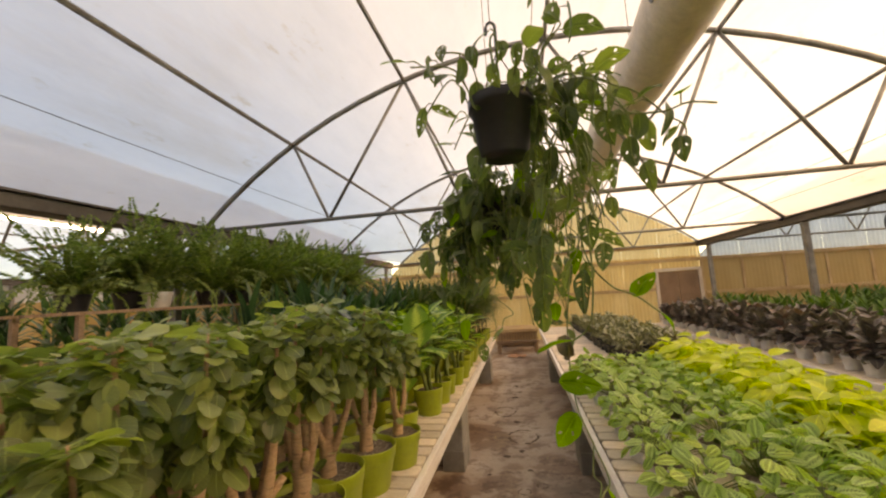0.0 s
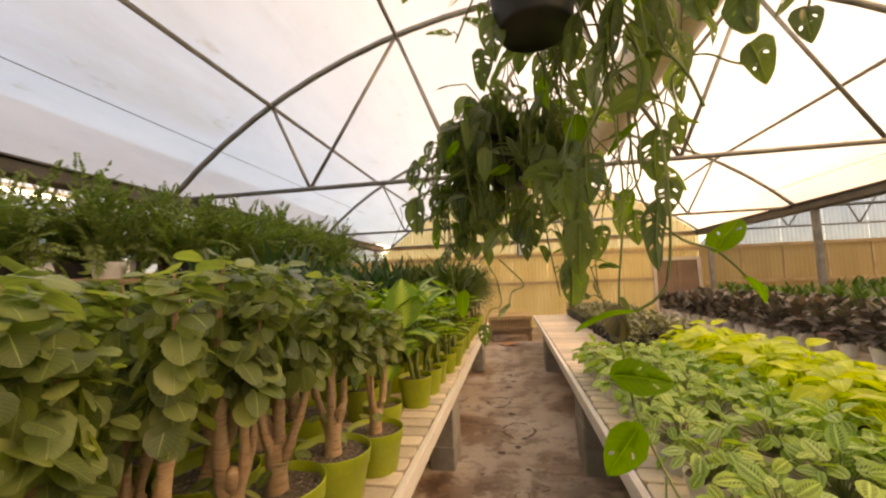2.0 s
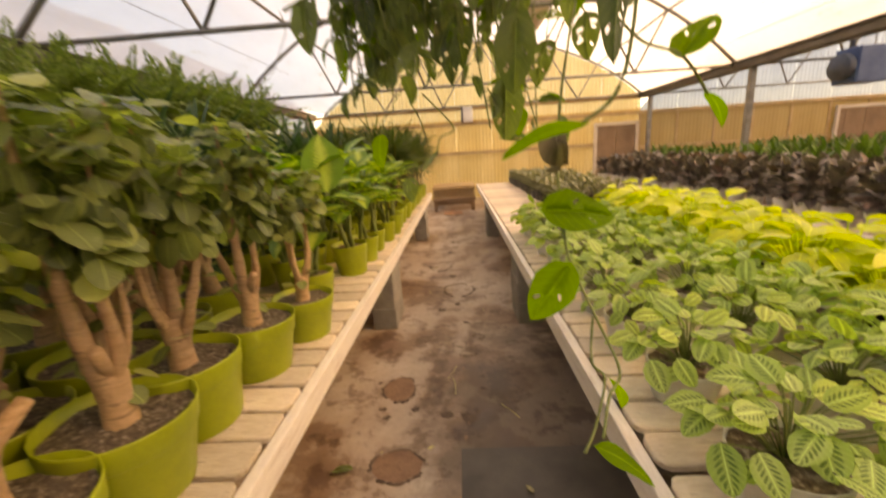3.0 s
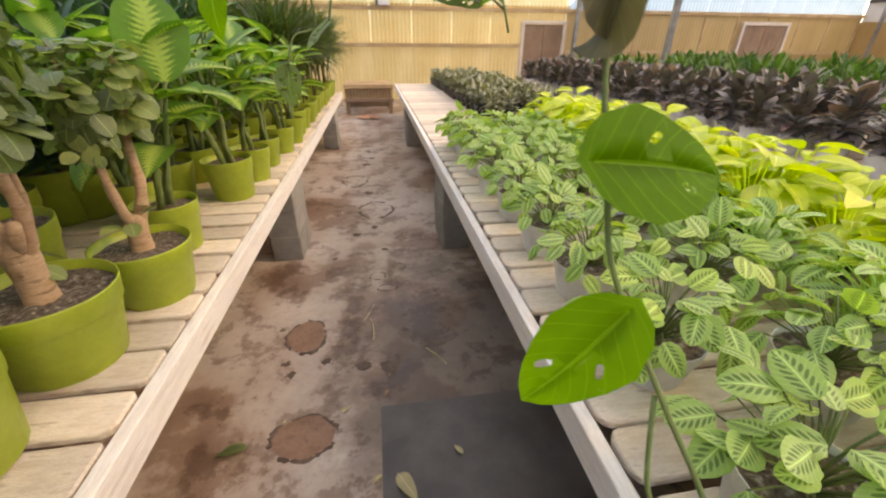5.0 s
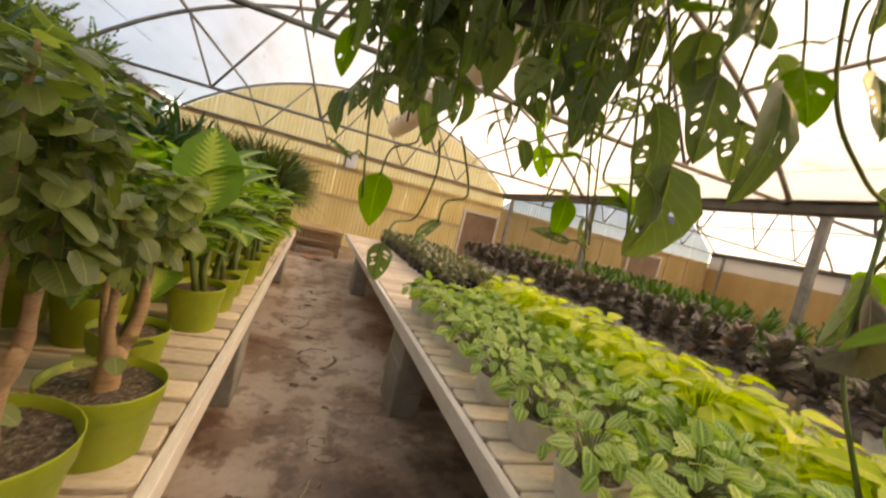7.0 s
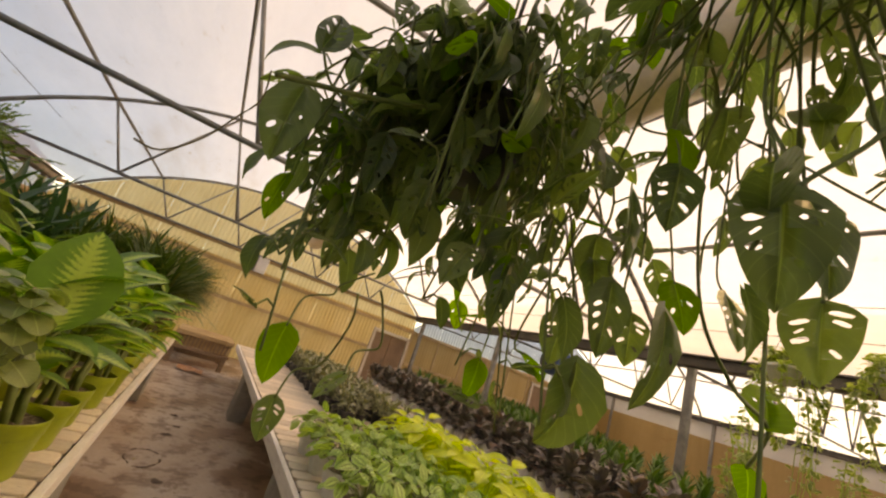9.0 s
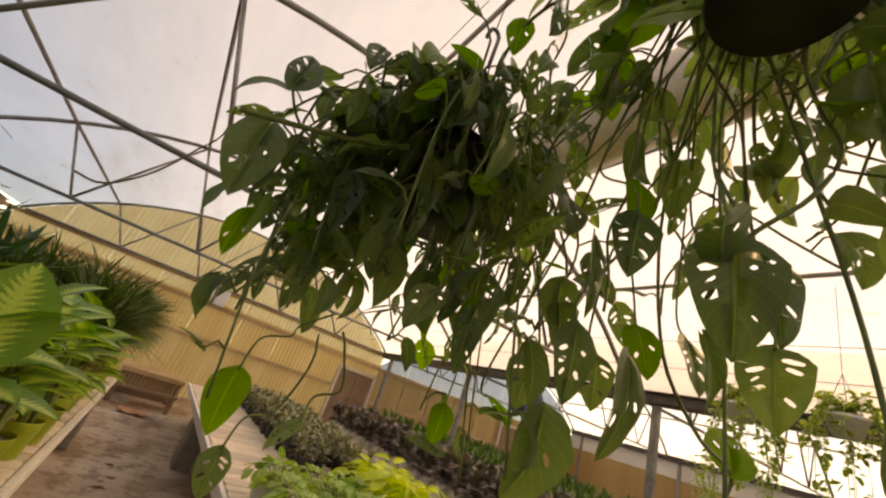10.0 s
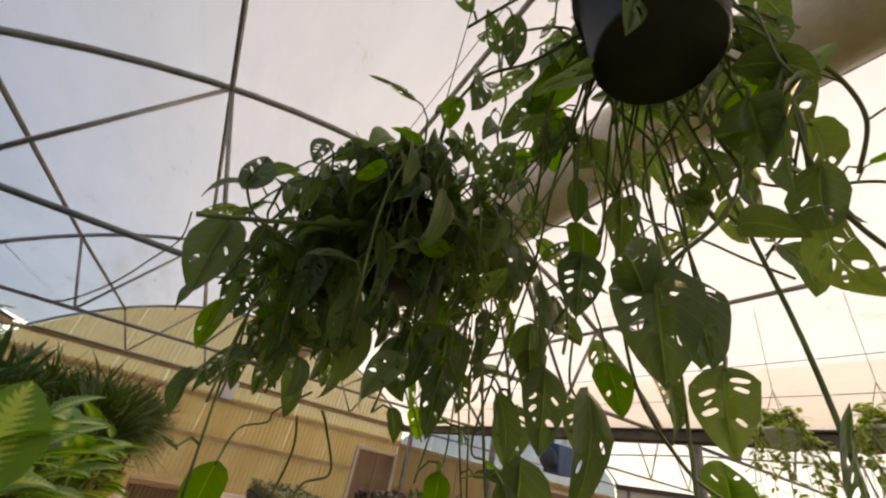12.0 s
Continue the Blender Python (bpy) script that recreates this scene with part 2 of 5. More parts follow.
def floor_material():
    m, n, l, p = shader("stained_concrete")
    a = noise_tex(n, l, 1.1, 8.0, 0.6)
    r = ramp(n, [(0.36, (0.19, 0.118, 0.085)), (0.455, (0.28, 0.19, 0.14)), (0.48, (0.40, 0.31, 0.25)), (0.64, (0.52, 0.45, 0.395))])
    l.new(a.outputs[0], r.inputs[0])
    b = noise_tex(n, l, 4.5, 8.0, 0.7)
    rb = ramp(n, [(0.40, (0.46, 0.39, 0.36)), (0.455, (0.66, 0.60, 0.57)), (0.475, (1.0, 1.0, 1.0)), (0.75, (1.12, 1.1, 1.07))])
    l.new(b.outputs[0], rb.inputs[0])
    g = noise_tex(n, l, 26.0, 6.0, 0.75)
    rg = ramp(n, [(0.30, (0.35, 0.32, 0.3)), (0.40, (0.9, 0.9, 0.9)), (0.7, (1.12, 1.12, 1.12))])
    l.new(g.outputs[0], rg.inputs[0])
    c = mixc(n, l, mixc(n, l, r.outputs[0], rb.outputs[0], 0.75, "MULTIPLY"), rg.outputs[0], 0.6, "MULTIPLY")
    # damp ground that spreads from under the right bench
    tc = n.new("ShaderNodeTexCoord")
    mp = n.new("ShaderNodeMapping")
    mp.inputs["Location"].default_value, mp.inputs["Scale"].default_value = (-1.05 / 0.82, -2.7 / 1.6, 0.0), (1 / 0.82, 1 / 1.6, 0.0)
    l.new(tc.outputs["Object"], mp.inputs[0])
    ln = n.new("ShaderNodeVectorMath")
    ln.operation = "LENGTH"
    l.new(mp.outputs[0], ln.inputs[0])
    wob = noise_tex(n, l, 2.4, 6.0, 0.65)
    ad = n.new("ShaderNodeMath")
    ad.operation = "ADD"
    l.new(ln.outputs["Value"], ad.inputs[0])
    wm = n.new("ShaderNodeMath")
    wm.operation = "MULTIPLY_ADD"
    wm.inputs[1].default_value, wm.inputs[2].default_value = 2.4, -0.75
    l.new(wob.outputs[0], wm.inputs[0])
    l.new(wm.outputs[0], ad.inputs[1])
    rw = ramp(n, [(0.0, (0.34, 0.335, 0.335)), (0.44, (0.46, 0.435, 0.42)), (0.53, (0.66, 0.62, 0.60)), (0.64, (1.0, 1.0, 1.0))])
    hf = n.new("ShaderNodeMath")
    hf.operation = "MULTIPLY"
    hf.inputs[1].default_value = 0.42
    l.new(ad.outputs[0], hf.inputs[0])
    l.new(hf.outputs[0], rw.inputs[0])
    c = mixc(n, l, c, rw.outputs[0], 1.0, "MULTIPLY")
    l.new(c, p.inputs["Base Color"])
    rr = ramp(n, [(0.4, (0.38, 0.38, 0.38)), (0.6, (0.85, 0.85, 0.85))])
    l.new(a.outputs[0], rr.inputs[0])
    l.new(rr.outputs[0], p.inputs["Roughness"])
    bump(n, l, p, b.outputs[0], 0.25, 0.01)
    return m


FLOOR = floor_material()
ARALIA = leafy("aralia_leaf", (0.125, 0.165, 0.07), (0.295, 0.35, 0.145), warm=(0.48, 0.51, 0.21), gloss=0.29, glow=0.38)
DIEFF = leafy("dumbcane_leaf", (0.08, 0.185, 0.026), (0.14, 0.28, 0.042), pattern="stripe", mark=(0.44, 0.54, 0.13), gloss=0.34, glow=0.38)
GRASSY = leafy("spiky_leaf", (0.035, 0.065, 0.014), (0.075, 0.115, 0.028), warm=(0.16, 0.14, 0.05), gloss=0.45)
STRAP = leafy("strap_leaf", (0.018, 0.05, 0.028), (0.04, 0.095, 0.045), gloss=0.32)
FERN = leafy("fern_leaf", (0.088, 0.14, 0.05), (0.17, 0.24, 0.088), warm=(0.25, 0.31, 0.12), gloss=0.5, glow=0.42)
MARANTA = leafy("prayer_leaf", (0.27, 0.41, 0.12), (0.40, 0.53, 0.21), pattern="blotch", mark=(0.06, 0.135, 0.033), gloss=0.42, glow=0.3, sheen=0.22, warm=(0.46, 0.57, 0.13))
LIME = leafy("lime_leaf", (0.36, 0.45, 0.025), (0.55, 0.60, 0.05), gloss=0.4, glow=0.35, warm=(0.68, 0.66, 0.09))
SILVER = leafy("silver_leaf", (0.08, 0.09, 0.055), (0.19, 0.19, 0.125), pattern="stripe", mark=(0.50, 0.48, 0.37), gloss=0.45, glow=0.2)
PURPLE = leafy("burgundy_leaf", (0.085, 0.072, 0.074), (0.20, 0.175, 0.175), warm=(0.28, 0.17, 0.15), gloss=0.36, glow=0.12)
SWISS = leafy("holed_vine_leaf", (0.080, 0.122, 0.066), (0.165, 0.215, 0.108), warm=(0.23, 0.29, 0.12), gloss=0.30, glow=0.5)
BRIGHT = leafy("young_vine_leaf", (0.10, 0.225, 0.008), (0.165, 0.31, 0.013), gloss=0.6, glow=0.5, sheen=0.12)
BROAD = leafy("plain_green_leaf", (0.04, 0.095, 0.022), (0.07, 0.15, 0.035), warm=(0.13, 0.22, 0.05), gloss=0.4)
PALE = leafy("pale_vine_leaf", (0.14, 0.20, 0.05), (0.24, 0.31, 0.09), pattern="edge", mark=(0.55, 0.55, 0.33), gloss=0.45, glow=0.4)
WITHERED = leafy("withered_leaf", (0.12, 0.10, 0.07), (0.22, 0.185, 0.13), gloss=0.6, glow=0.15)
DRYLEAF = leafy("dry_leaf", (0.36, 0.30, 0.16), (0.50, 0.44, 0.27), gloss=0.7, glow=0.2)


# ---- mesh tools ----
class Shape:
    """Collects vertices, faces and leaf coordinates, and turns them into one mesh."""

    def __init__(self):
        self.v, self.f, self.uv = [], [], []

    def add(self, verts, faces, m=None, uv=None):
        k = len(self.v)
        if m is None:
            self.v.extend(tuple(p) for p in verts)
        else:
            a = np.asarray(verts, dtype=float)
            r = np.array(m)
            self.v.extend(map(tuple, a @ r[:3, :3].T + r[:3, 3]))
        self.f.extend([tuple(i + k for i in q) for q in faces])
        self.uv.extend(uv if uv is not None else [(0.5, 0.5)] * len(verts))
        return self

    def box(self, x0, x1, y0, y1, z0, z1, m=None, bevel=0.0):
        if not bevel:
            v = [(x, y, z) for z in (z0, z1) for y in (y0, y1) for x in (x0, x1)]
            return self.add(v, [(0, 2, 3, 1), (4, 5, 7, 6), (0, 1, 5, 4), (2, 6, 7, 3), (0, 4, 6, 2), (1, 3, 7, 5)], m)
        b = bevel
        ring = lambda z, i: [(x0 + i, y0 + b, z), (x0 + b, y0 + i, z), (x1 - b, y0 + i, z), (x1 - i, y0 + b, z), (x1 - i, y1 - b, z), (x1 - b, y1 - i, z), (x0 + b, y1 - i, z), (x0 + i, y1 - b, z)]
        levels = [ring(z0, b * 0.6), ring(z0 + b * 0.6, 0), ring(z1 - b * 0.6, 0), ring(z1, b * 0.6)]
        v = [p for q in levels for p in q]
        f = [(8 * k + i, 8 * k + (i + 1) % 8, 8 * k + 8 + (i + 1) % 8, 8 * k + 8 + i) for k in range(3) for i in range(8)]
        f += [tuple(range(7, -1, -1)), tuple(range(24, 32))]
        return self.add(v, f, m)

    def tube(self, pts, radii, sides=6, cap=True):
        pts = [Vector(p) for p in pts]
        if isinstance(radii, (int, float)):
            radii = [radii] * len(pts)
        v = []
        for i, p in enumerate(pts):
            d = (pts[min(i + 1, len(pts) - 1)] - pts[max(i - 1, 0)]).normalized()
            s = d.orthogonal() if abs(d.z) > 0.9 else d.cross(Vector((0, 0, 1)))
            s.normalize()
            u = s.cross(d)
            for k in range(sides):
                a = 2 * math.pi * k / sides
                v.append(tuple(p + (s * math.cos(a) + u * math.sin(a)) * radii[i]))
        f = [(i * sides + k, i * sides + (k + 1) % sides, (i + 1) * sides + (k + 1) % sides, (i + 1) * sides + k) for i in range(len(pts) - 1) for k in range(sides)]
        if cap:
            f += [tuple(range(sides - 1, -1, -1)), tuple(range((len(pts) - 1) * sides, len(pts) * sides))]
        return self.add(v, f)

    def lathe(self, profile, sides=24, m=None):
        v = [(r * math.cos(2 * math.pi * k / sides), r * math.sin(2 * math.pi * k / sides), z) for r, z in profile for k in range(sides)]
        f = [(i * sides + k, i * sides + (k + 1) % sides, (i + 1) * sides + (k + 1) % sides, (i + 1) * sides + k) for i in range(len(profile) - 1) for k in range(sides)]
        return self.add(v, f, m)

    def disc(self, r, z, sides=24, bumps=0.0, rnd=None):
        v = [(0, 0, z + bumps)]
        for q in (0.5, 1.0):
            v += [(q * r * math.cos(2 * math.pi * k / sides), q * r * math.sin(2 * math.pi * k / sides), z + (rnd.uniform(-bumps, bumps) if rnd else 0)) for k in range(sides)]
        f = [(0, 1 + k, 1 + (k + 1) % sides) for k in range(sides)]
        f += [(1 + k, 1 + sides + k, 1 + sides + (k + 1) % sides, 1 + (k + 1) % sides) for k in range(sides)]
        return self.add(v, f)

    def mesh(self, name, material, smooth=True):
        me = bpy.data.meshes.new(name)
        me.from_pydata(self.v, [], self.f)
        me.materials.append(material)
        layer = me.uv_layers.new(name="UVMap")
        idx = np.empty(len(me.loops), dtype=np.int32)
        me.loops.foreach_get("vertex_index", idx)
        layer.data.foreach_set("uv", np.asarray(self.uv, dtype=np.float32)[idx].ravel())
        me.polygons.foreach_set("use_smooth", [smooth] * len(me.polygons))
        me.update()
        return me


def part(name, shape, material, parent=None, label="", m=None, smooth=True):
    """Links a shape, or a mesh that is there already, as one object under its thing."""
    me = shape if isinstance(shape, bpy.types.Mesh) else shape.mesh(name, material, smooth)
    ob = new(name, me)
    if parent is not None:
        ob.parent = parent
    if m is not None:
        ob.matrix_basis = m
    return tagged(ob, label, kind="stuff" if name in ("foliage", "stalk") else "")


def thing(name, label, category, group="", at=None, kind=""):
    ob = new(name)
    ob.empty_display_size = 0.05
    if at is not None:
        ob.matrix_basis = at
    return tagged(ob, label, category, group, kind)


def solid(name, shape, material, label, category, group="", kind="", smooth=False, at=None):
    return tagged(part(name, shape, material, smooth=smooth, m=at), label, category, group, kind)


# ---- leaves ----
def width_at(kind, v):
    if kind == "round":
        return math.sin(math.pi * min(1, max(0, v)) ** 0.85) ** 0.55
    if kind == "oval":
        return math.sin(math.pi * v ** 0.9) ** 0.75
    if kind == "heart":
        return min(1.0, (v / 0.24) ** 0.5) * (1 - (max(0, v - 0.24) / 0.76) ** 1.9) ** 0.85
    if kind == "lance":
        return math.sin(math.pi * v ** 0.72) ** 0.9
    return min(1.0, v / 0.1 + 0.35) * (1 - v) ** 0.45          # strap


def leaf_grid(kind, rows=6, cols=2):
    """Leaf coordinates (across, along) and faces of a leaf of a kind."""
    pts, faces = [], []
    for i in range(rows + 1):
        v = 0.5 - 0.5 * math.cos(math.pi * i / rows) if kind in ("round", "oval") else i / rows
        for k in range(-cols, cols + 1):
            pts.append((k / cols, v))
    n = 2 * cols + 1
    for i in range(rows):
        for k in range(2 * cols):
            a = i * n + k
            faces.append((a, a + 1, a + n + 1, a + n))
    return pts, faces


def holed_grid(slots=4, seed=0):
    """Leaf coordinates of a heart-shaped leaf with a row of oval holes through either half."""
    pts, faces = [], []
    rnd = random.Random(seed)

    def quad(u0, u1, v0, v1):
        k = len(pts)
        pts.extend([(u0, v0), (u1, v0), (u1, v1), (u0, v1)])
        faces.append((k, k + 1, k + 2, k + 3))

    edges = [0.0, 0.07, 0.14] + [0.14 + 0.56 * (j + 1) / slots for j in range(slots)] + [0.8, 0.9, 1.0]
    for i in range(len(edges) - 1):
        v0, v1 = edges[i], edges[i + 1]
        for s in (-1, 1):
            if 2 <= i < 2 + slots and rnd.random() < 0.7:
                quad(0, 0.13 * s, v0, v1)
                quad(0.84 * s, s, v0, v1)
                u0, u1 = 0.13, 0.84
                k = len(pts)
                um, vm = (u0 + u1) / 2, (v0 + v1) / 2
                outer = [(u0, v0), (um, v0), (u1, v0), (u1, vm), (u1, v1), (um, v1), (u0, v1), (u0, vm)]
                big = rnd.uniform(0.4, 1.0)
                for (u, v) in outer:
                    pts.append((u * s, v))
                for (u, v) in outer:
                    du, dv = (u - um) / (u1 - u0) * 2, (v - vm) / (v1 - v0) * 2
                    q = 0.707 if abs(du) + abs(dv) > 1.5 else 1.0
                    pts.append(((um + du * q * big * 0.45 * (u1 - u0)) * s, vm + dv * q * big * 0.38 * (v1 - v0) + 0.03 * du))
                for j in range(8):
                    faces.append((k + j, k + (j + 1) % 8, k + 8 + (j + 1) % 8, k + 8 + j))
            else:
                quad(0, 0.5 * s, v0, v1)
                quad(0.5 * s, s, v0, v1)
    # one connected sheet: equal corners become one
    index, flat = {}, []
    for u, v in pts:
        key = (round(u, 5), round(v, 5))
        if key not in index:
            index[key] = len(flat)
            flat.append(key)
    return flat, [tuple(index[(round(pts[i][0], 5), round(pts[i][1], 5))] for i in f) for f in faces]


GRIDS = {"round": leaf_grid("round", 5, 2), "oval": leaf_grid("oval", 6, 2), "heart": leaf_grid("heart", 9, 2),
         "lance": leaf_grid("lance", 6, 1), "strap": leaf_grid("strap", 6, 1), "small": leaf_grid("oval", 3, 1), "pinna": leaf_grid("oval", 2, 1), "holed": holed_grid(), "holed_b": holed_grid(5, 1), "holed_c": holed_grid(3, 2)}


def leaf(shape, kind, m, length, width, droop=0.5, fold=0.25, curl=0.0, wave=0.0, outline=None, phase=0.0):
    """Adds one leaf that grows from m's origin along its y, its upper face towards z."""
    pts, faces = GRIDS[kind]
    outline = outline or ("heart" if kind.startswith("holed") else "oval" if kind in ("small", "pinna") else kind)
    out, uv = [], []
    for u, v in pts:
        w = width_at(outline, v) * width * 0.5
        a = droop * v
        y = length * (math.sin(a) / droop if abs(droop) > 1e-3 else v)
        z = -length * ((1 - math.cos(a)) / droop if abs(droop) > 1e-3 else 0)
        x = u * w
        back = -0.10 * length * abs(u) * (1 - v) ** 3 if outline == "heart" else 0
        h = abs(x) * fold + curl * u * abs(u) * w + wave * math.sin(v * 11 + phase + 2 * u) * width * abs(u)
        out.append((x, y + back * math.cos(a) - h * -math.sin(a), z + h * math.cos(a)))
        uv.append((0.5 + 0.5 * u, v))
    shape.add(out, faces, m, uv)


def turn(p, az, el, roll=0.0):
    """A leaf's pose at p: it points to the compass angle az, raised by el, rolled (degrees)."""
    return Matrix.Translation(p) @ Matrix.Rotation(radians(az), 4, 'Z') @ Matrix.Rotation(radians(el), 4, 'X') @ Matrix.Rotation(radians(roll), 4, 'Y')


def bent(rnd, a, b, wob, n=5):
    a, b = Vector(a), Vector(b)
    out = []
    for i in range(n + 1):
        k = i / n
        j = wob * math.sin(math.pi * k)
        out.append(a.lerp(b, k) + Vector((rnd.uniform(-j, j), rnd.uniform(-j, j), rnd.uniform(-j, j) * 0.3)))
    return out


def smooth_line(pts, n=5):
    """A soft curve through the points."""
    pts = [Vector(p) for p in pts]
    out = []
    for i in range(len(pts) - 1):
        p0, p1, p2, p3 = pts[max(i - 1, 0)], pts[i], pts[i + 1], pts[min(i + 2, len(pts) - 1)]
        for j in range(n):
            k = j / n
            out.append(0.5 * ((2 * p1) + (p2 - p0) * k + (2 * p0 - 5 * p1 + 4 * p2 - p3) * k * k + (3 * p1 - p0 - 3 * p2 + p3) * k ** 3))
    return out + [pts[-1]]


# ---- pots ----
MESHES = {}


def shared(key, make):
    if key not in MESHES:
        MESHES[key] = make()
    return MESHES[key]


def pot(parent, r, h, material, key, soil=True):
    def make():
        s = Shape()
        s.lathe([(0.0, 0.0), (r * 0.74, 0.0), (r * 0.78, 0.006), (r * 0.93, h * 0.70), (r * 0.945, h * 0.715), (r * 0.965, h * 0.73), (r * 0.995, h * 0.97), (r, h), (r * 0.975, h), (r * 0.94, h * 0.75), (r * 0.9, h * 0.6)])
        return s.mesh("pot", material)
    p = part("pot", shared(key, make), material, parent)
    if soil:
        def earth():
            rnd = random.Random(5)
            return Shape().disc(r * 0.935, h * 0.86, 20, r * 0.04, rnd).mesh("soil", SOIL)
        part("soil", shared(key + "_soil", earth), SOIL, p, "dark potting soil with pale grit")
    return p


# ---- plants: each function builds one thing at the origin ----
def aralia(seed, height, single, label="potted aralia with tan branching trunk, round dark leaves, lime pot"):
    rnd = random.Random(seed)
    t = thing("aralia", label, "potted plant", "aralias on the bench")
    pot(t, 0.158, 0.225, POT_GREEN, "big_green")
    fork = Vector((rnd.uniform(-0.02, 0.02), rnd.uniform(-0.02, 0.02), 0.17 + rnd.uniform(0.10, 0.15)))
    knot = Shape()
    knot.tube([(0, 0, 0.165), (0, 0, 0.19), fork * 0.5 + Vector((0, 0, 0.10)), fork, fork + Vector((0, 0, 0.025))], [0.046, 0.037, 0.033, 0.037, 0.02], 12)
    part("trunk", knot, BARK, t, "knotted tan trunk")
    count = rnd.choice((3, 4, 4))
    turn0 = rnd.uniform(0, 6.28)
    tops = []
    for k in range(count):
        az = turn0 + 6.28 * k / count + rnd.uniform(-0.4, 0.4)
        d = Vector((math.cos(az), math.sin(az), 0))
        reach = rnd.uniform(0.06, 0.15)
        end = d * reach + Vector((0, 0, height * rnd.uniform(0.80, 1.0)))
        start = fork - Vector((0, 0, rnd.uniform(0.0, 0.07))) + d * 0.008
        elbow = start + d * reach * 0.45 + Vector((0, 0, rnd.uniform(0.10, 0.15)))
        pts = smooth_line([start, elbow, elbow.lerp(end, 0.35) + Vector((rnd.uniform(-.02, .02), rnd.uniform(-.02, .02), 0)), elbow.lerp(end, 0.7) + Vector((rnd.uniform(-.02, .02), rnd.uniform(-.02, .02), 0)), end], 5)
        r0 = rnd.uniform(0.019, 0.024) if k == 0 else rnd.uniform(0.012, 0.018)
        s = Shape().tube(pts, [max(0.003, r0 * (1.08 - 0.95 * i / 20)) * (1.13 if i % 3 == 0 else rnd.uniform(0.92, 1.0)) for i in range(21)], 8)
        part("branch", s, BARK, t)
        tops.append(pts)
    if seed % 2:      # a cut side stub with a grey end
        a = turn0 + 0.9
        part("stub", Shape().tube([fork, fork + Vector((math.cos(a) * 0.09, math.sin(a) * 0.09, 0.10))], [0.018, 0.014], 8), BARK, t, "cut side branch")
    fol = Shape()
    n = 0
    per = 88 if single else 70
    low = 0.54 if single else 0.44
    for pts in tops:
        for i in range(per):
            k = low + (1 - low) * (i / per) ** 0.85
            q = min(k * 20, 19.99)
            p = pts[int(q)].lerp(pts[int(q) + 1], q - int(q))
            az = i * 137.5 + rnd.uniform(-35, 35)
            out = rnd.uniform(0.012, 0.085) * (1.15 - 0.6 * k)
            d = Vector((-math.sin(radians(az)), math.cos(radians(az)), 0.15)) * out
            size = rnd.uniform(0.040, 0.088) * (1.25 - 0.45 * k)
            el = rnd.choice((rnd.uniform(-85, -45), rnd.uniform(-60, -5))) if k < 0.86 else rnd.uniform(-35, 35)
            m = turn(p + d, az, el, rnd.uniform(-28, 28))
            if single and i % 2 == 0:
                me = shared("aralia_leaf%d" % (n % 7), lambda: one_leaf("round", 0.105, 0.100, rnd.uniform(0.1, 0.7), rnd.uniform(-0.1, 0.25), 0.025, ARALIA))
                part("leaf", me, ARALIA, t, m=m @ Matrix.Scale(size / 0.105, 4))
                n += 1
            else:
                leaf(fol, "round", m, size, size * rnd.uniform(0.84, 1.0), rnd.uniform(0.1, 0.7), rnd.uniform(-0.1, 0.25), 0, 0.025)
            if i % 3 == 0:
                fol.tube([p, p + d * 0.9], 0.0016, 4, False)
    for k in range(6):     # a small shoot near the foot
        az = turn0 * 57.3 + 60 * k
        leaf(fol, "round", turn(Vector((0.035, 0.03, 0.27 + 0.02 * k)) + Vector((-math.sin(radians(az)), math.cos(radians(az)), 0)) * 0.04, az, rnd.uniform(-30, 30)), 0.06, 0.055, 0.3, 0.1)
    part("foliage", fol, ARALIA, t)
    return t


def one_leaf(kind, length, width, droop, fold, wave, material, outline=None, curl=0.0):
    s = Shape()
    leaf(s, kind, Matrix.Identity(4), length, width, droop, fold, curl, wave, outline)
    return s.mesh("leaf", material)


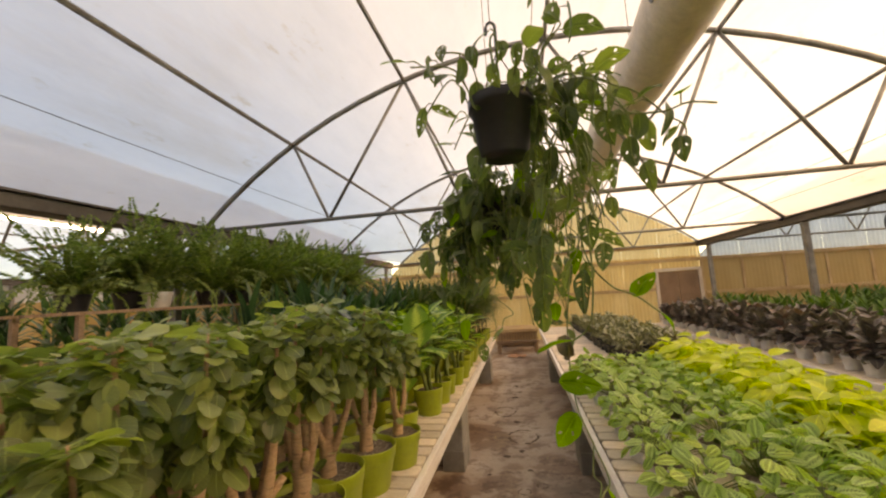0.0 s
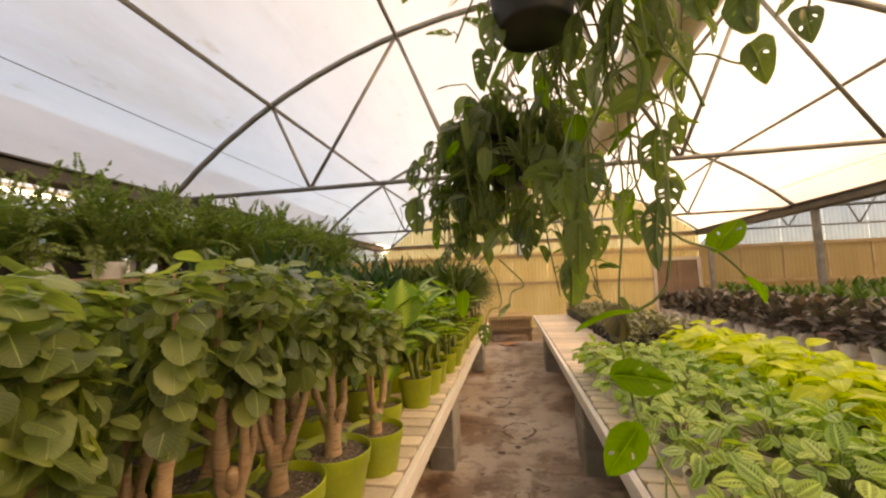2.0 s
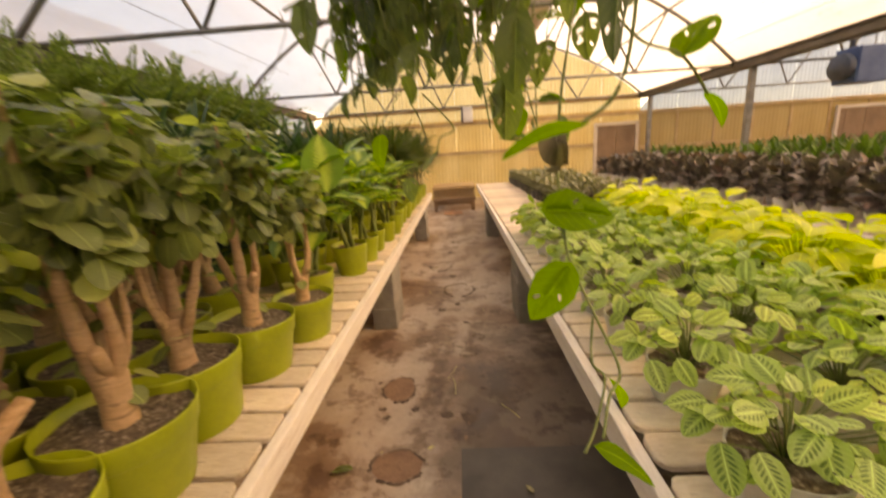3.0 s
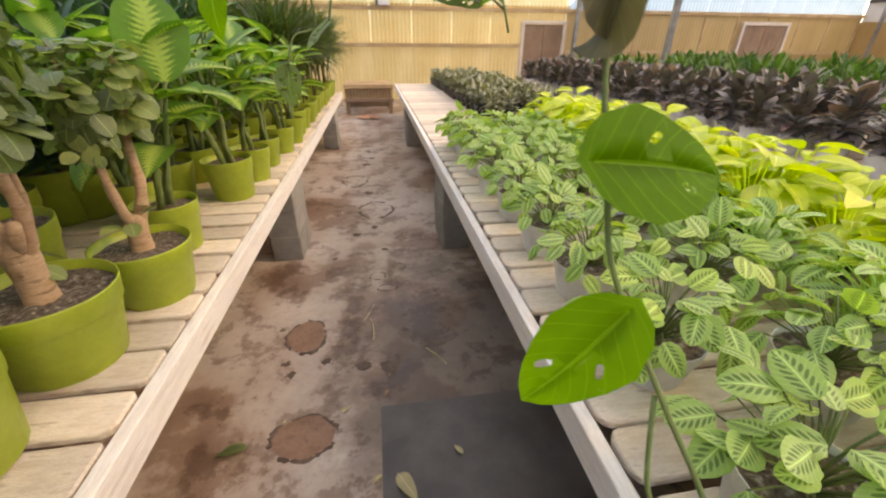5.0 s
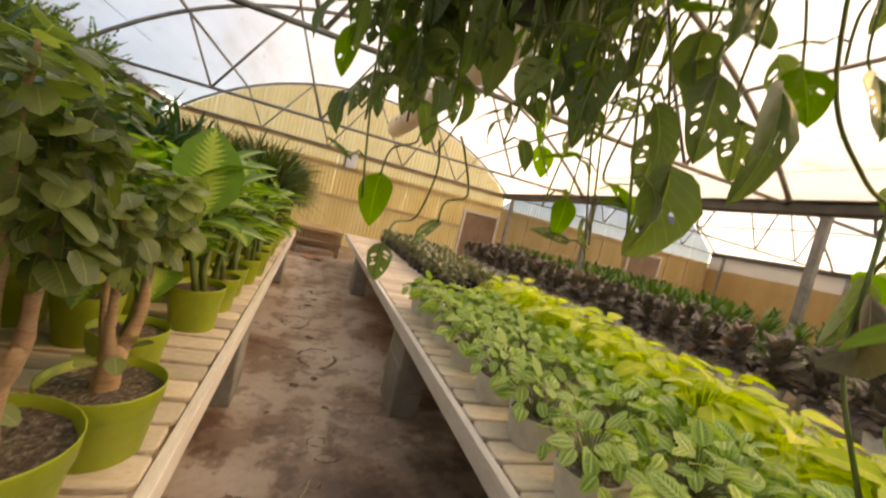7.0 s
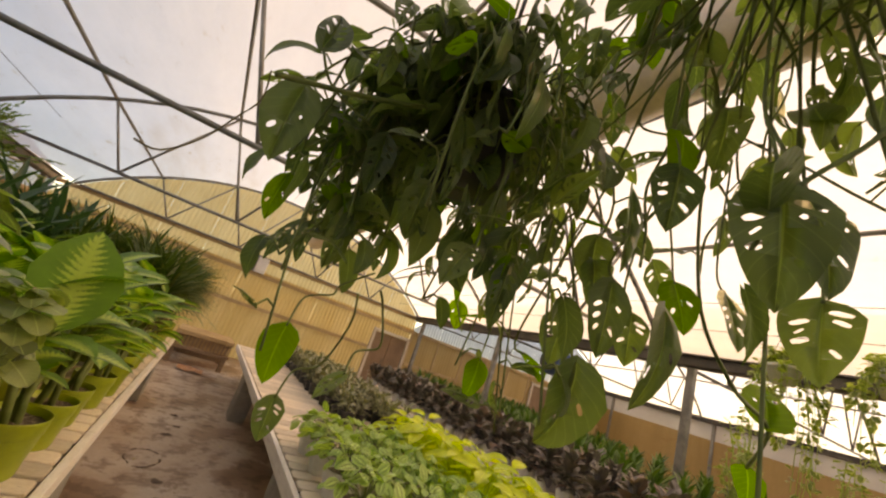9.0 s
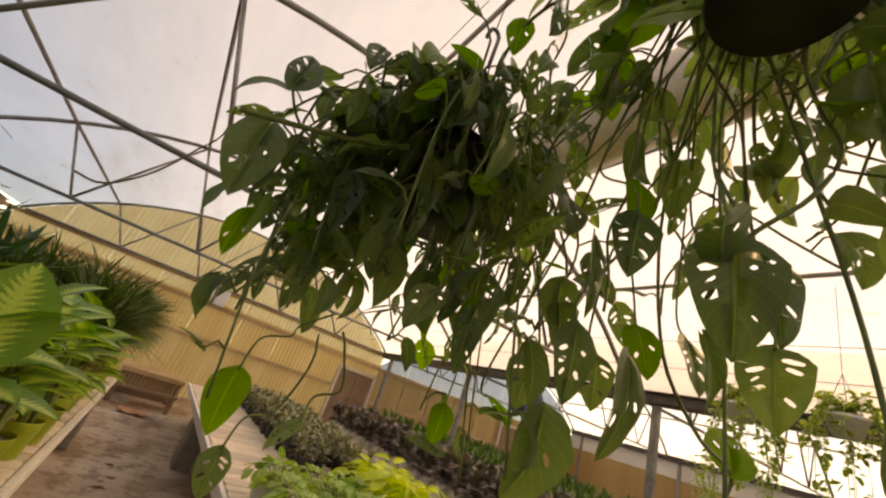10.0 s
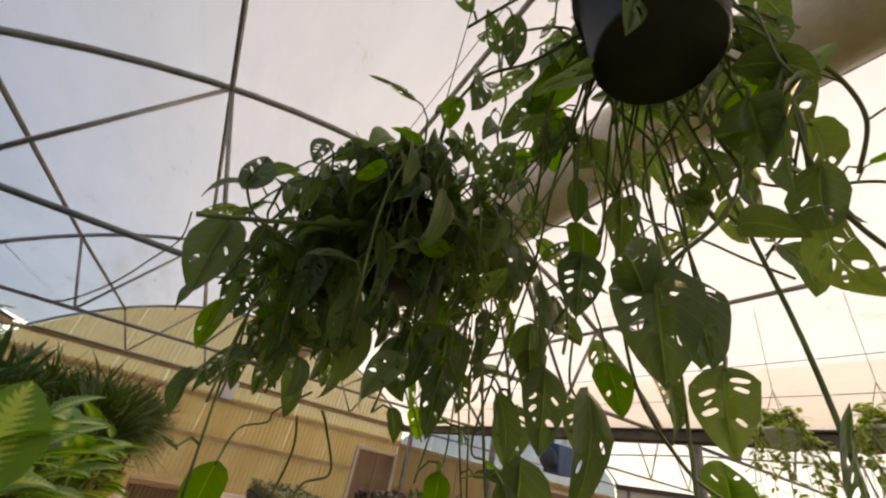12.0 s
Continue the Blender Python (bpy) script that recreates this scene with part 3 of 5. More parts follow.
def dumbcane(seed, height, single, show=False):
    rnd = random.Random(seed)
    t = thing("dumbcane", "potted dumbcane with large cream-streaked green leaves, lime pot", "potted plant", "dumbcanes on the bench")
    pot(t, 0.115, 0.20, POT_GREEN, "mid_green")
    fol = Shape()
    for c in range(3):
        az0 = rnd.uniform(0, 360)
        foot = Vector((rnd.uniform(-.04, .04), rnd.uniform(-.04, .04), 0.16))
        head = foot + Vector((rnd.uniform(-.08, .08), rnd.uniform(-.08, .08), height * rnd.uniform(0.45, 0.62)))
        pts = bent(rnd, foot, head, 0.015, 5)
        part("cane", Shape().tube(pts, [0.014, 0.014, 0.013, 0.012, 0.011, 0.008], 8), STEM, t, "pale green cane")
        for i in range(7):
            k = 0.45 + 0.55 * i / 6
            p = pts[0].lerp(pts[5], k)
            az = az0 + i * 137.5 + rnd.uniform(-20, 20)
            el = 22 + 45 * k + rnd.uniform(-12, 12)
            st = Matrix.Rotation(radians(az), 4, 'Z') @ Vector((0, math.cos(radians(el)), math.sin(radians(el)))) * rnd.uniform(0.08, 0.14)
            part_m = turn(p + st, az, el - 25, rnd.uniform(-15, 15))
            fol_len = rnd.uniform(0.19, 0.29)
            if single:
                me = shared("dumbcane_leaf%d" % (i % 4), lambda: one_leaf("oval", 0.25, 0.145, rnd.uniform(0.5, 1.0), 0.2, 0.012, DIEFF, "lance"))
                part("leaf", me, DIEFF, t, m=part_m @ Matrix.Scale(fol_len / 0.25, 4))
            else:
                leaf(fol, "oval", part_m, fol_len, fol_len * 0.57, rnd.uniform(0.5, 1.0), 0.22, 0, 0.012, "lance")
            fol.tube([p, p + st * 0.6 + Vector((0, 0, .01)), p + st], [0.006, 0.005, 0.004], 5)
    if show:     # one big leaf standing upright over the bench edge
        part("leaf", one_leaf("oval", 0.30, 0.215, 0.25, 0.12, 0.008, DIEFF), DIEFF, t, "large upright leaf", m=turn(Vector((0.16, -0.06, 0.62)), 24, 84, 0))
        fol.tube([(0.0, 0.0, 0.2), (0.1, -0.04, 0.45), (0.16, -0.06, 0.63)], [0.008, 0.007, 0.006], 6)
    part("foliage" if not single else "stalk", fol, DIEFF if not single else STEM, t)
    return t


def spiky(seed, height, label="potted spiky dragon plant with fine arching leaves, lime pot"):
    rnd = random.Random(seed)
    t = thing("dragon_plant", label, "potted plant", "dragon plants on the bench")
    pot(t, 0.115, 0.20, POT_GREEN, "mid_green")
    fol = Shape()
    for c in range(4):
        foot = Vector((rnd.uniform(-.05, .05), rnd.uniform(-.05, .05), 0.16))
        head = foot + Vector((rnd.uniform(-.1, .1), rnd.uniform(-.1, .1), height * rnd.uniform(0.3, 0.6)))
        part("cane", Shape().tube(bent(rnd, foot, head, 0.01, 4), 0.007, 6), BROWN_STEM, t)
        for i in range(46):
            az, el = i * 137.5, rnd.uniform(5, 85)
            leaf(fol, "lance", turn(head - Vector((0, 0, 0.12 * rnd.random())), az, el, 0), rnd.uniform(0.32, 0.56), 0.02, rnd.uniform(0.4, 1.3), 0.3)
    part("foliage", fol, GRASSY, t)
    return t


def strappy(seed, height, material, potmat, key, r, n, label, name, length=0.3, width=0.05, group="", h=0.16, up=(20, 80), kind="strap"):
    rnd = random.Random(seed)
    t = thing(name, label, "potted plant", group)
    pot(t, r, h, potmat, key)
    fol = Shape()
    fol.tube([(0, 0, h * 0.8), (0, 0, h + height * 0.5)], [0.012, 0.008], 6)
    for i in range(n):
        k = (i + 0.5) / n
        p = Vector((rnd.uniform(-1, 1) * r * 0.4, rnd.uniform(-1, 1) * r * 0.4, h + height * 0.62 * k))
        leaf(fol, kind, turn(p, i * 137.5 + rnd.uniform(-20, 20), up[0] + (up[1] - up[0]) * k + rnd.uniform(-12, 12), rnd.uniform(-12, 12)),
             length * rnd.uniform(0.75, 1.2), width * rnd.uniform(0.8, 1.2), rnd.uniform(0.3, 1.0), 0.3)
    part("foliage", fol, material, t)
    return t


def fern(seed, fronds=30, pot_material=POT_BLACK, key="fern_black", rise=35, bow=2.9):
    rnd = random.Random(seed)
    white = pot_material == POT_WHITE
    t = thing("fern", "bushy green fern with arching feathery fronds in a %s pot" % ("white" if white else "black"), "fern", "ferns on the upper shelf")
    pot(t, 0.125, 0.15, pot_material, key)
    fol = Shape()
    for i in range(fronds):
        az = i * 137.5 + rnd.uniform(-25, 25)
        el = rnd.uniform(rise, 95)
        length, droop = rnd.uniform(0.5, 0.95), rnd.choice((rnd.uniform(0.3, 1.0), rnd.uniform(0.8, bow)))
        sway = rnd.uniform(-0.5, 0.5)
        base = turn(Vector((rnd.uniform(-.06, .06), rnd.uniform(-.06, .06), 0.12)), az, el, rnd.uniform(-50, 50))
        n = 40
        for j in range(2, n):
            v = j / n
            a = droop * v
            p = Vector((sway * 0.25 * length * v * v, length * math.sin(a) / droop, -length * (1 - math.cos(a)) / droop))
            w = (length * 0.088 * math.sin(math.pi * (0.12 + 0.88 * v)) ** 0.7 + 0.010) * rnd.uniform(0.7, 1.15)
            for q in (-1, 1):
                leaf(fol, "pinna", base @ Matrix.Translation(p) @ Matrix.Rotation(-a, 4, 'X') @ Matrix.Rotation(radians(-q * rnd.uniform(55, 78)), 4, 'Z') @ Matrix.Rotation(radians(rnd.uniform(-40, 40)), 4, 'Y'), w, length / n * 1.15, rnd.uniform(0.2, 1.0), 0.1)
    part("foliage", fol, FERN, t)
    return t


def prayer(seed, single, label="potted prayer plant with pale green dark-blotched leaves, white pot"):
    rnd = random.Random(seed)
    t = thing("prayer_plant", label, "potted plant", "prayer plants on the bench")
    pot(t, 0.112, 0.132, POT_WHITE, "small_white")
    fol = Shape()
    count = 43 if single else 54
    for i in range(count):
        az = i * 137.5 + rnd.uniform(-25, 25)
        face = az + rnd.uniform(-75, 75)
        k = (i / count) ** 0.65
        out, up = 0.02 + 0.160 * k * rnd.uniform(0.7, 1.1), 0.245 - 0.070 * k * k + rnd.uniform(-0.025, 0.025)
        d = Vector((-math.sin(radians(az)), math.cos(radians(az)), 0))
        p = d * out + Vector((0, 0, up))
        size = rnd.uniform(0.06, 0.10)
        m = turn(p, face, 30 - 62 * k + rnd.uniform(-28, 28), rnd.uniform(-38, 38))
        if single:
            me = shared("prayer_leaf%d" % (i % 5), lambda: one_leaf("oval", 0.105, 0.074, rnd.uniform(0.2, 0.8), rnd.uniform(-0.05, 0.22), 0.03, MARANTA, "round"))
            part("leaf", me, MARANTA, t, m=m @ Matrix.Scale(size / 0.105, 4))
        else:
            leaf(fol, "oval", m, size, size * 0.66, rnd.uniform(0.3, 0.9), rnd.uniform(0, 0.25), 0, 0.03, "round")
        fol.tube([(0, 0, 0.1), tuple(d * out * 0.5 + Vector((0, 0, up * 0.85))), tuple(p)], 0.0022, 4, False)
    part("stalk" if single else "foliage", fol, STEM if single else MARANTA, t)
    return t


def lime(seed, n=34):
    rnd = random.Random(seed)
    t = thing("lime_plant", "potted vine with glowing lime-yellow leaves, black pot", "potted plant", "lime-leaved plants on the bench")
    pot(t, 0.085, 0.13, POT_BLACK, "small_black")
    fol = Shape()
    for i in range(n):
        az = i * 137.5 + rnd.uniform(-25, 25)
        k = (i / n) ** 0.6
        d = Vector((-math.sin(radians(az)), math.cos(radians(az)), 0))
        p = d * (0.02 + 0.15 * k) + Vector((0, 0, 0.30 - 0.13 * k + rnd.uniform(-0.03, 0.04)))
        size = rnd.uniform(0.11, 0.17)
        leaf(fol, "heart", turn(p, az, 8 - 30 * k + rnd.uniform(-22, 25), rnd.uniform(-25, 25)), size, size * 0.58, rnd.uniform(0.3, 1.0), rnd.uniform(0.05, 0.3), 0, 0.02)
        fol.tube([(0, 0, 0.1), tuple(p)], 0.0025, 4, False)
    part("foliage", fol, LIME, t)
    return t


def place(protos, spots, seed, tilt=0.0, size=(0.92, 1.08)):
    """Copies of a few plants, taken in turn, set at the spots with a turn and a size of their own."""
    rnd = random.Random(seed)
    for i, (x, y, z) in enumerate(spots):
        o = copy_thing(protos[rnd.randrange(len(protos))], Matrix.Identity(4))
        k = rnd.uniform(*size)
        o.matrix_basis = Matrix.Translation((x, y, z)) @ Matrix.Rotation(rnd.uniform(0, 6.28), 4, 'Z') @ Matrix.Rotation(rnd.uniform(-tilt, tilt), 4, 'X') @ Matrix.Scale(k, 4)


def drop_all(protos):
    for p in protos:
        for o in (*p.children_recursive, p):
            bpy.data.objects.remove(o)


def rows(xs, y0, y1, step, jitter, seed, z):
    rnd = random.Random(seed)
    out = []
    for j, x in enumerate(xs):
        y = y0 + (step * 0.5 if j % 2 else 0)
        while y < y1:
            out.append((x + rnd.uniform(-jitter, jitter), y + rnd.uniform(-jitter, jitter), z))
            y += step
    return out


# ---- the greenhouse ----
TRUSS_Y = (-7.05, -3.3, 0.9, 5.1, 9.3, 13.14)
WALL_Y, BACK_Y = 13.3, -7.2
MID_X, HALF, GUTTER_Z, APEX_Z = 1.12, 4.82, 2.66, 4.65
BAYS = (MID_X - 2 * HALF, MID_X, MID_X + 2 * HALF)
TOP = 0.64


def end_blend(y):
    """0 up to the last inner truss, 1 at the end wall, where the roof is lowered and narrowed to fit the camera's view.
    """
    return min(1.0, max(0.0, (y - 9.3) / (WALL_Y - 9.3)))


def arch_z(dx, y=0.0):
    k = end_blend(y)
    half, apex = HALF - 0.2 * k, APEX_Z - 0.3 * k
    r = (half ** 2 + (apex - GUTTER_Z) ** 2) / (2 * (apex - GUTTER_Z))
    q = dx / HALF * half
    return apex - r + math.sqrt(max(0.0, r * r - q * q))


def arch_x(bx, dx, y=0.0):
    k = end_blend(y)
    return bx + 0.18 * k + dx * (1 - 0.2 * k / HALF)


def structure(name, shape, material, label, category, smooth=False):
    return solid(name, shape, material, label, category, kind="structure", smooth=smooth)


s = Shape()
s.box(-3000, 3000, -3000, 3000, -0.6, -0.3)
structure("ground", s, GROUND, "bare brown earth round the greenhouse", "ground")
s = Shape()
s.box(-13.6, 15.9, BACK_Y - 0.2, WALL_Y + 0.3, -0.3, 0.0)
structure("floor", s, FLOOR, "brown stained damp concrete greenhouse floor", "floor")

for b, bx in enumerate(BAYS):
    s = Shape()
    n = 28
    rnd = random.Random(b)
    ys = [BACK_Y + (WALL_Y - BACK_Y) * i / 40 for i in range(41)]
    for y in ys:
        near = min(abs(y - ty) for ty in TRUSS_Y + (WALL_Y,))
        for i in range(n + 1):
            dx = -HALF + 2 * HALF * i / n
            sag = 0.0 if i in (0, n) else 0.025 * min(1, near / 0.8) + rnd.uniform(-0.006, 0.006)
            s.v.append((arch_x(bx, dx, y), y, arch_z(dx, y) + 0.055 - sag))
            s.uv.append((0.5, 0.5))
    for k in range(40):
        for i in range(n):
            a = k * (n + 1) + i
            s.f.append((a, a + 1, a + n + 2, a + n + 1))
    structure(("ceiling_left", "ceiling", "ceiling_right")[b],
              s, ROOF, "milky white translucent plastic film over arches", "roof", True)

# gutters between the bays, on posts
for g, gx in enumerate((BAYS[0] - HALF, BAYS[0] + HALF, BAYS[1] + HALF, BAYS[2] + HALF)):
    s = Shape()
    s.box(gx - 0.11, gx + 0.11, BACK_Y, WALL_Y - 0.06, GUTTER_Z - 0.10, GUTTER_Z + 0.04, bevel=0.02)
    s.box(gx - 0.15, gx + 0.15, BACK_Y, WALL_Y - 0.06, GUTTER_Z + 0.04, GUTTER_Z + 0.06)
    solid("gutter", s, DARK_STEEL, "long dark steel gutter beam under the roof valley", "gutter", "roof gutters", "structure")
    for py in TRUSS_Y:
        s = Shape()
        s.box(gx - 0.05, gx + 0.05, py - 0.46, py - 0.36, 0.0, GUTTER_Z - 0.10, bevel=0.012)
        s.box(gx - 0.10, gx + 0.10, py - 0.51, py - 0.31, 0.0, 0.012)
        solid("post", s, STEEL, "square grey steel post carrying the gutter", "post", "gutter posts", "structure")

# trusses
NODES = [(-3.4, 1), (-2.9, 0), (-1.8, 1), (-1.12, 0), (0.0, 1), (1.12, 0), (1.88, 1), (2.9, 0), (3.45, 1)]
for bx in BAYS:
    for ty in TRUSS_Y:
        t = thing("roof_truss", "arched galvanised steel roof truss with zigzag webs", "truss", "roof trusses", kind="structure")
        s = Shape()
        s.tube([(arch_x(bx, -HALF + 2 * HALF * i / 24, ty), ty, arch_z(-HALF + 2 * HALF * i / 24, ty)) for i in range(25)], 0.034, 8)
        part("arch", s, STEEL, t)
        s = Shape().tube([(arch_x(bx, -HALF + 0.1, ty), ty, GUTTER_Z + 0.01), (arch_x(bx, HALF - 0.1, ty), ty, GUTTER_Z + 0.01)], 0.027, 8)
        part("chord", s, STEEL, t)
        for (xa, ua), (xb, ub) in zip(NODES, NODES[1:]):
            pa = (arch_x(bx, xa, ty), ty, arch_z(xa, ty) if ua else GUTTER_Z + 0.01)
            pb = (arch_x(bx, xb, ty), ty, arch_z(xb, ty) if ub else GUTTER_Z + 0.01)
            part("web", Shape().tube([pa, pb], 0.021, 6), STEEL, t)
    for dx in (-3.4, -1.8, 0.0, 1.88, 3.45):
        s = Shape().tube([(arch_x(bx, dx, y), y, arch_z(dx, y) - 0.01) for y in (BACK_Y, 9.3, WALL_Y - 0.05)], 0.025, 6)
        solid("purlin", s, STEEL, "straight steel purlin tube along the roof", "purlin", "roof purlins", "structure")

# thin wires along the roof
for wx, wz in ((-2.98, 3.26), (-4.2, 3.04), (4.7, 3.1), (5.1, 2.9), (0.92, 4.35)):
    s = Shape().tube([(wx, BACK_Y, wz), (wx, 3.0, wz - 0.03), (wx, WALL_Y - 0.1, wz)], 0.004, 5)
    solid("wire", s, DARK_STEEL, "thin dark wire strung along the greenhouse", "wire", "roof wires")


# the far wall: upright corrugated panels on girts
def corrugated(width, z0, z1f, depth=0.0075, pitch=0.106):
    n = int(width / pitch * 8)
    s = Shape()
    for i in range(n + 1):
        x = width * i / n
        y = depth * math.sin(2 * math.pi * x / pitch)
        for z in (z0, z1f(x)):
            s.v.append((x, y, z))
            s.uv.append((0.5, 0.5))
    s.f = [(2 * i, 2 * i + 2, 2 * i + 3, 2 * i + 1) for i in range(n)]
    return s


def wall_beams(name, x0, x1, zs, label):
    s = Shape()
    for z in zs:
        s.box(x0, x1, WALL_Y - 0.085, WALL_Y - 0.03, z - 0.045, z + 0.045)
    return structure(name, s, GIRT, label, "wall")


north = wall_beams("wall_north", MID_X - HALF, MID_X + HALF, (1.35, 2.19, 2.62), "far end wall of amber corrugated fibreglass on timber girts")
x = MID_X - HALF
while x < MID_X + HALF - 0.05:
    w = min(1.06, MID_X + HALF - x)
    part("panel", corrugated(w, 0.0, lambda q: 2.3), YELLOW_SHEET, north, "amber corrugated fibreglass panel", m=Matrix.Translation((x, WALL_Y, 0)))
    part("upper_panel", corrugated(w, 2.25, lambda q, x=x: arch_z((x + q - MID_X - 0.18) / (1 - 0.2 / HALF), WALL_Y) + 0.02), PALE_SHEET, north, "paler corrugated fibreglass panel", m=Matrix.Translation((x, WALL_Y + 0.024, 0)))
    x += w + 0.004
right = wall_beams("wall_north_right", MID_X + HALF, MID_X + 3 * HALF, (1.2, 2.2), "low amber fibreglass wall with clear sheeting above")
left = wall_beams("wall_north_left", MID_X - 3 * HALF, MID_X - HALF, (1.2, 2.2), "low amber fibreglass wall with clear sheeting above")
for wall, bx in ((right, BAYS[2]), (left, BAYS[0])):
    x = bx - HALF
    while x < bx + HALF - 0.05:
        w = min(1.06, bx + HALF - x)
        part("panel", corrugated(w, 0.0, lambda q: 2.2, 0.0025), DIMMED_PANEL, wall, "tan ribbed panel darkened for the weaker light on it", m=Matrix.Translation((x, WALL_Y, 0)))
        part("batten", Shape().box(x - 0.035, x + 0.03, WALL_Y - 0.03, WALL_Y - 0.004, 0.0, 2.15, bevel=0.004), GIRT, wall, "narrow timber batten", smooth=False)
        part("clear_panel", corrugated(w, 2.2, lambda q, x=x: arch_z((x + q - bx - 0.18) / (1 - 0.2 / HALF), WALL_Y) + 0.02), CLEAR_SHEET, wall, "clear corrugated sheet", m=Matrix.Translation((x, WALL_Y + 0.03, 0)))
        x += w + 0.004

for name, x0, x1, y0, y1 in (("wall_south", -13.5, 15.7, BACK_Y - 0.06, BACK_Y), ("wall_west", -13.5, -13.4, BACK_Y, WALL_Y), ("wall_east", 15.6, 15.7, BACK_Y, WALL_Y)):
    s = Shape()
    s.box(x0, x1, y0, y1, 2.05 if name != "wall_south" else 0.0, 2.7 if name != "wall_south" else 4.7)
    w = structure(name, s, SIDE_SHEET, "milky plastic sheet wall of the greenhouse", "wall")
    if name != "wall_south":
        part("lower_panel", Shape().box(x0 - 0.02, x1 + 0.02, y0, y1, 0.0, 2.05), DIMMED_PANEL, w, "low tan panel", smooth=False)


def door(name, x0, x1, top):
    d = thing(name, "closed brown double door in a pale timber frame", "door", at=Matrix.Translation((x0, WALL_Y - 0.09, 0)), kind="structure")
    w = x1 - x0
    f = Shape()
    f.box(-0.09, 0.0, -0.05, 0.03, 0.0, top + 0.09, bevel=0.008)
    f.box(w, w + 0.09, -0.05, 0.03, 0.0, top + 0.09, bevel=0.008)
    f.box(0.0, w, -0.05, 0.03, top, top + 0.09, bevel=0.008)
    part("door_frame", f, TRIM, d, "pale timber door frame", smooth=False)
    for k in range(2):
        leaf_s = Shape()
        leaf_s.box(0.006 + k * w / 2, (k + 1) * w / 2 - 0.006, -0.02, 0.02, 0.02, top - 0.01, bevel=0.006)
        for j in range(1, 4):
            xx = k * w / 2 + j * w / 8
            leaf_s.box(xx - 0.006, xx + 0.006, -0.026, -0.02, 0.03, top - 0.03)
        part("door_leaf", leaf_s, DOOR, d, smooth=False)
    h = Shape().tube([(w / 2 - 0.08, -0.02, 1.0), (w / 2 - 0.08, -0.06, 1.0), (w / 2 - 0.08, -0.06, 1.12), (w / 2 - 0.08, -0.02, 1.12)], 0.008, 6)
    part("door_handle", h, DARK_STEEL, d, "dark pull handle")


door("door_1", 4.68, 5.78, 1.87)
door("door_2", 11.45, 12.9, 1.92)

# control box on the end wall
t = thing("control_box", "small grey control box with a white front on the wall girt", "electrical box", at=Matrix.Translation((0.92, WALL_Y - 0.19, 2.235)))
part("body", Shape().box(-0.14, 0.14, 0.0, 0.10, 0.0, 0.42, bevel=0.012), POT_WHITE, t, smooth=False)
part("side_panel", Shape().box(-0.2, -0.145, -0.02, 0.10, 0.0, 0.44, bevel=0.008), GREY, t, "dark grey side", smooth=False)

# inflated air tube under the roof
s = Shape()
n = 60
rnd = random.Random(3)
pts = [(1.86, BACK_Y + 0.3 + 0.33 * i, 3.55 + 0.02 * math.sin(i * 0.9)) for i in range(n)]
s.tube(pts, [0.25 + 0.008 * math.sin(i * 2.1) for i in range(n)], 20)
air = thing("air_tube", "long beige inflated plastic air tube under the ridge", "air duct")
part("tube", s, DUCT, air)
for i in range(8):
    y = -4.0 + 2.1 * i
    s = Shape().tube([(1.86 + 0.253 * math.cos(a), y, 3.55 + 0.253 * math.sin(a)) for a in [k * math.pi / 10 for k in range(21)]] + [(1.86, y, 3.8), (1.86, y, arch_z(0.8) - 0.02)], 0.004, 4)
    part("hanger_loop", s, DARK_STEEL, air, "thin wire loop")
for i in range(13):     # punched air holes with a dark rim
    c = Vector((1.86, -5.0 + 1.35 * i, 3.55 + 0.01))
    for side in (-1, 1):
        q = pose(c.x + side * 0.247, c.y, c.z - 0.05, 0, side * 100, 0)
        part("air_hole", Shape().lathe([(0.0, 0.006), (0.028, 0.006), (0.034, 0.010), (0.038, 0.004)], 12, q), GREY, air, "dark round air hole")


# ---- benches ----
def slat_mesh(width, length, seed):
    """A weathered board along x with worn round ends, lifted a little at one side."""
    rnd = random.Random(seed)
    s = Shape()
    b = rnd.uniform(0.012, 0.03)
    c = rnd.uniform(0.012, 0.03)
    outline = [(0, b), (b * 0.4, b * 0.3), (b, 0), (length, 0), (length, width), (c, width), (c * 0.4, width - c * 0.3), (0, width - c)]
    n = len(outline)
    z = [rnd.uniform(-0.0015, 0.0015) for _ in range(n)]
    v = [(x, y, -0.018) for x, y in outline] + [(x, y, -0.004 + dz) for (x, y), dz in zip(outline, z)]
    v += [(min(max(x, 0.005), length - 0.004), min(max(y, 0.004), width - 0.004), dz) for (x, y), dz in zip(outline, z)]
    f = [(k * n + i, k * n + (i + 1) % n, (k + 1) * n + (i + 1) % n, (k + 1) * n + i) for k in range(2) for i in range(n)]
    f += [tuple(range(n - 1, -1, -1)), tuple(range(2 * n, 3 * n))]
    s.add(v, f)
    return s.mesh("slat", BOARD, False)


def block_leg(x, y, wide=0.205):
    t = thing("block_leg", "stack of grey concrete blocks holding up the bench", "bench leg", "concrete block legs", at=Matrix.Translation((x, y, 0)))
    rnd = random.Random(int(x * 100 + y * 10))
    for k in range(3):
        z = k * 0.1835
        dx, dy = rnd.uniform(-.004, .004), rnd.uniform(-.006, .006)
        part("concrete_block", Shape().box(-wide / 2 + dx, wide / 2 + dx, -0.2 + dy, 0.2 + dy, z, z + 0.1825, bevel=0.008), BLOCK, t, smooth=False)


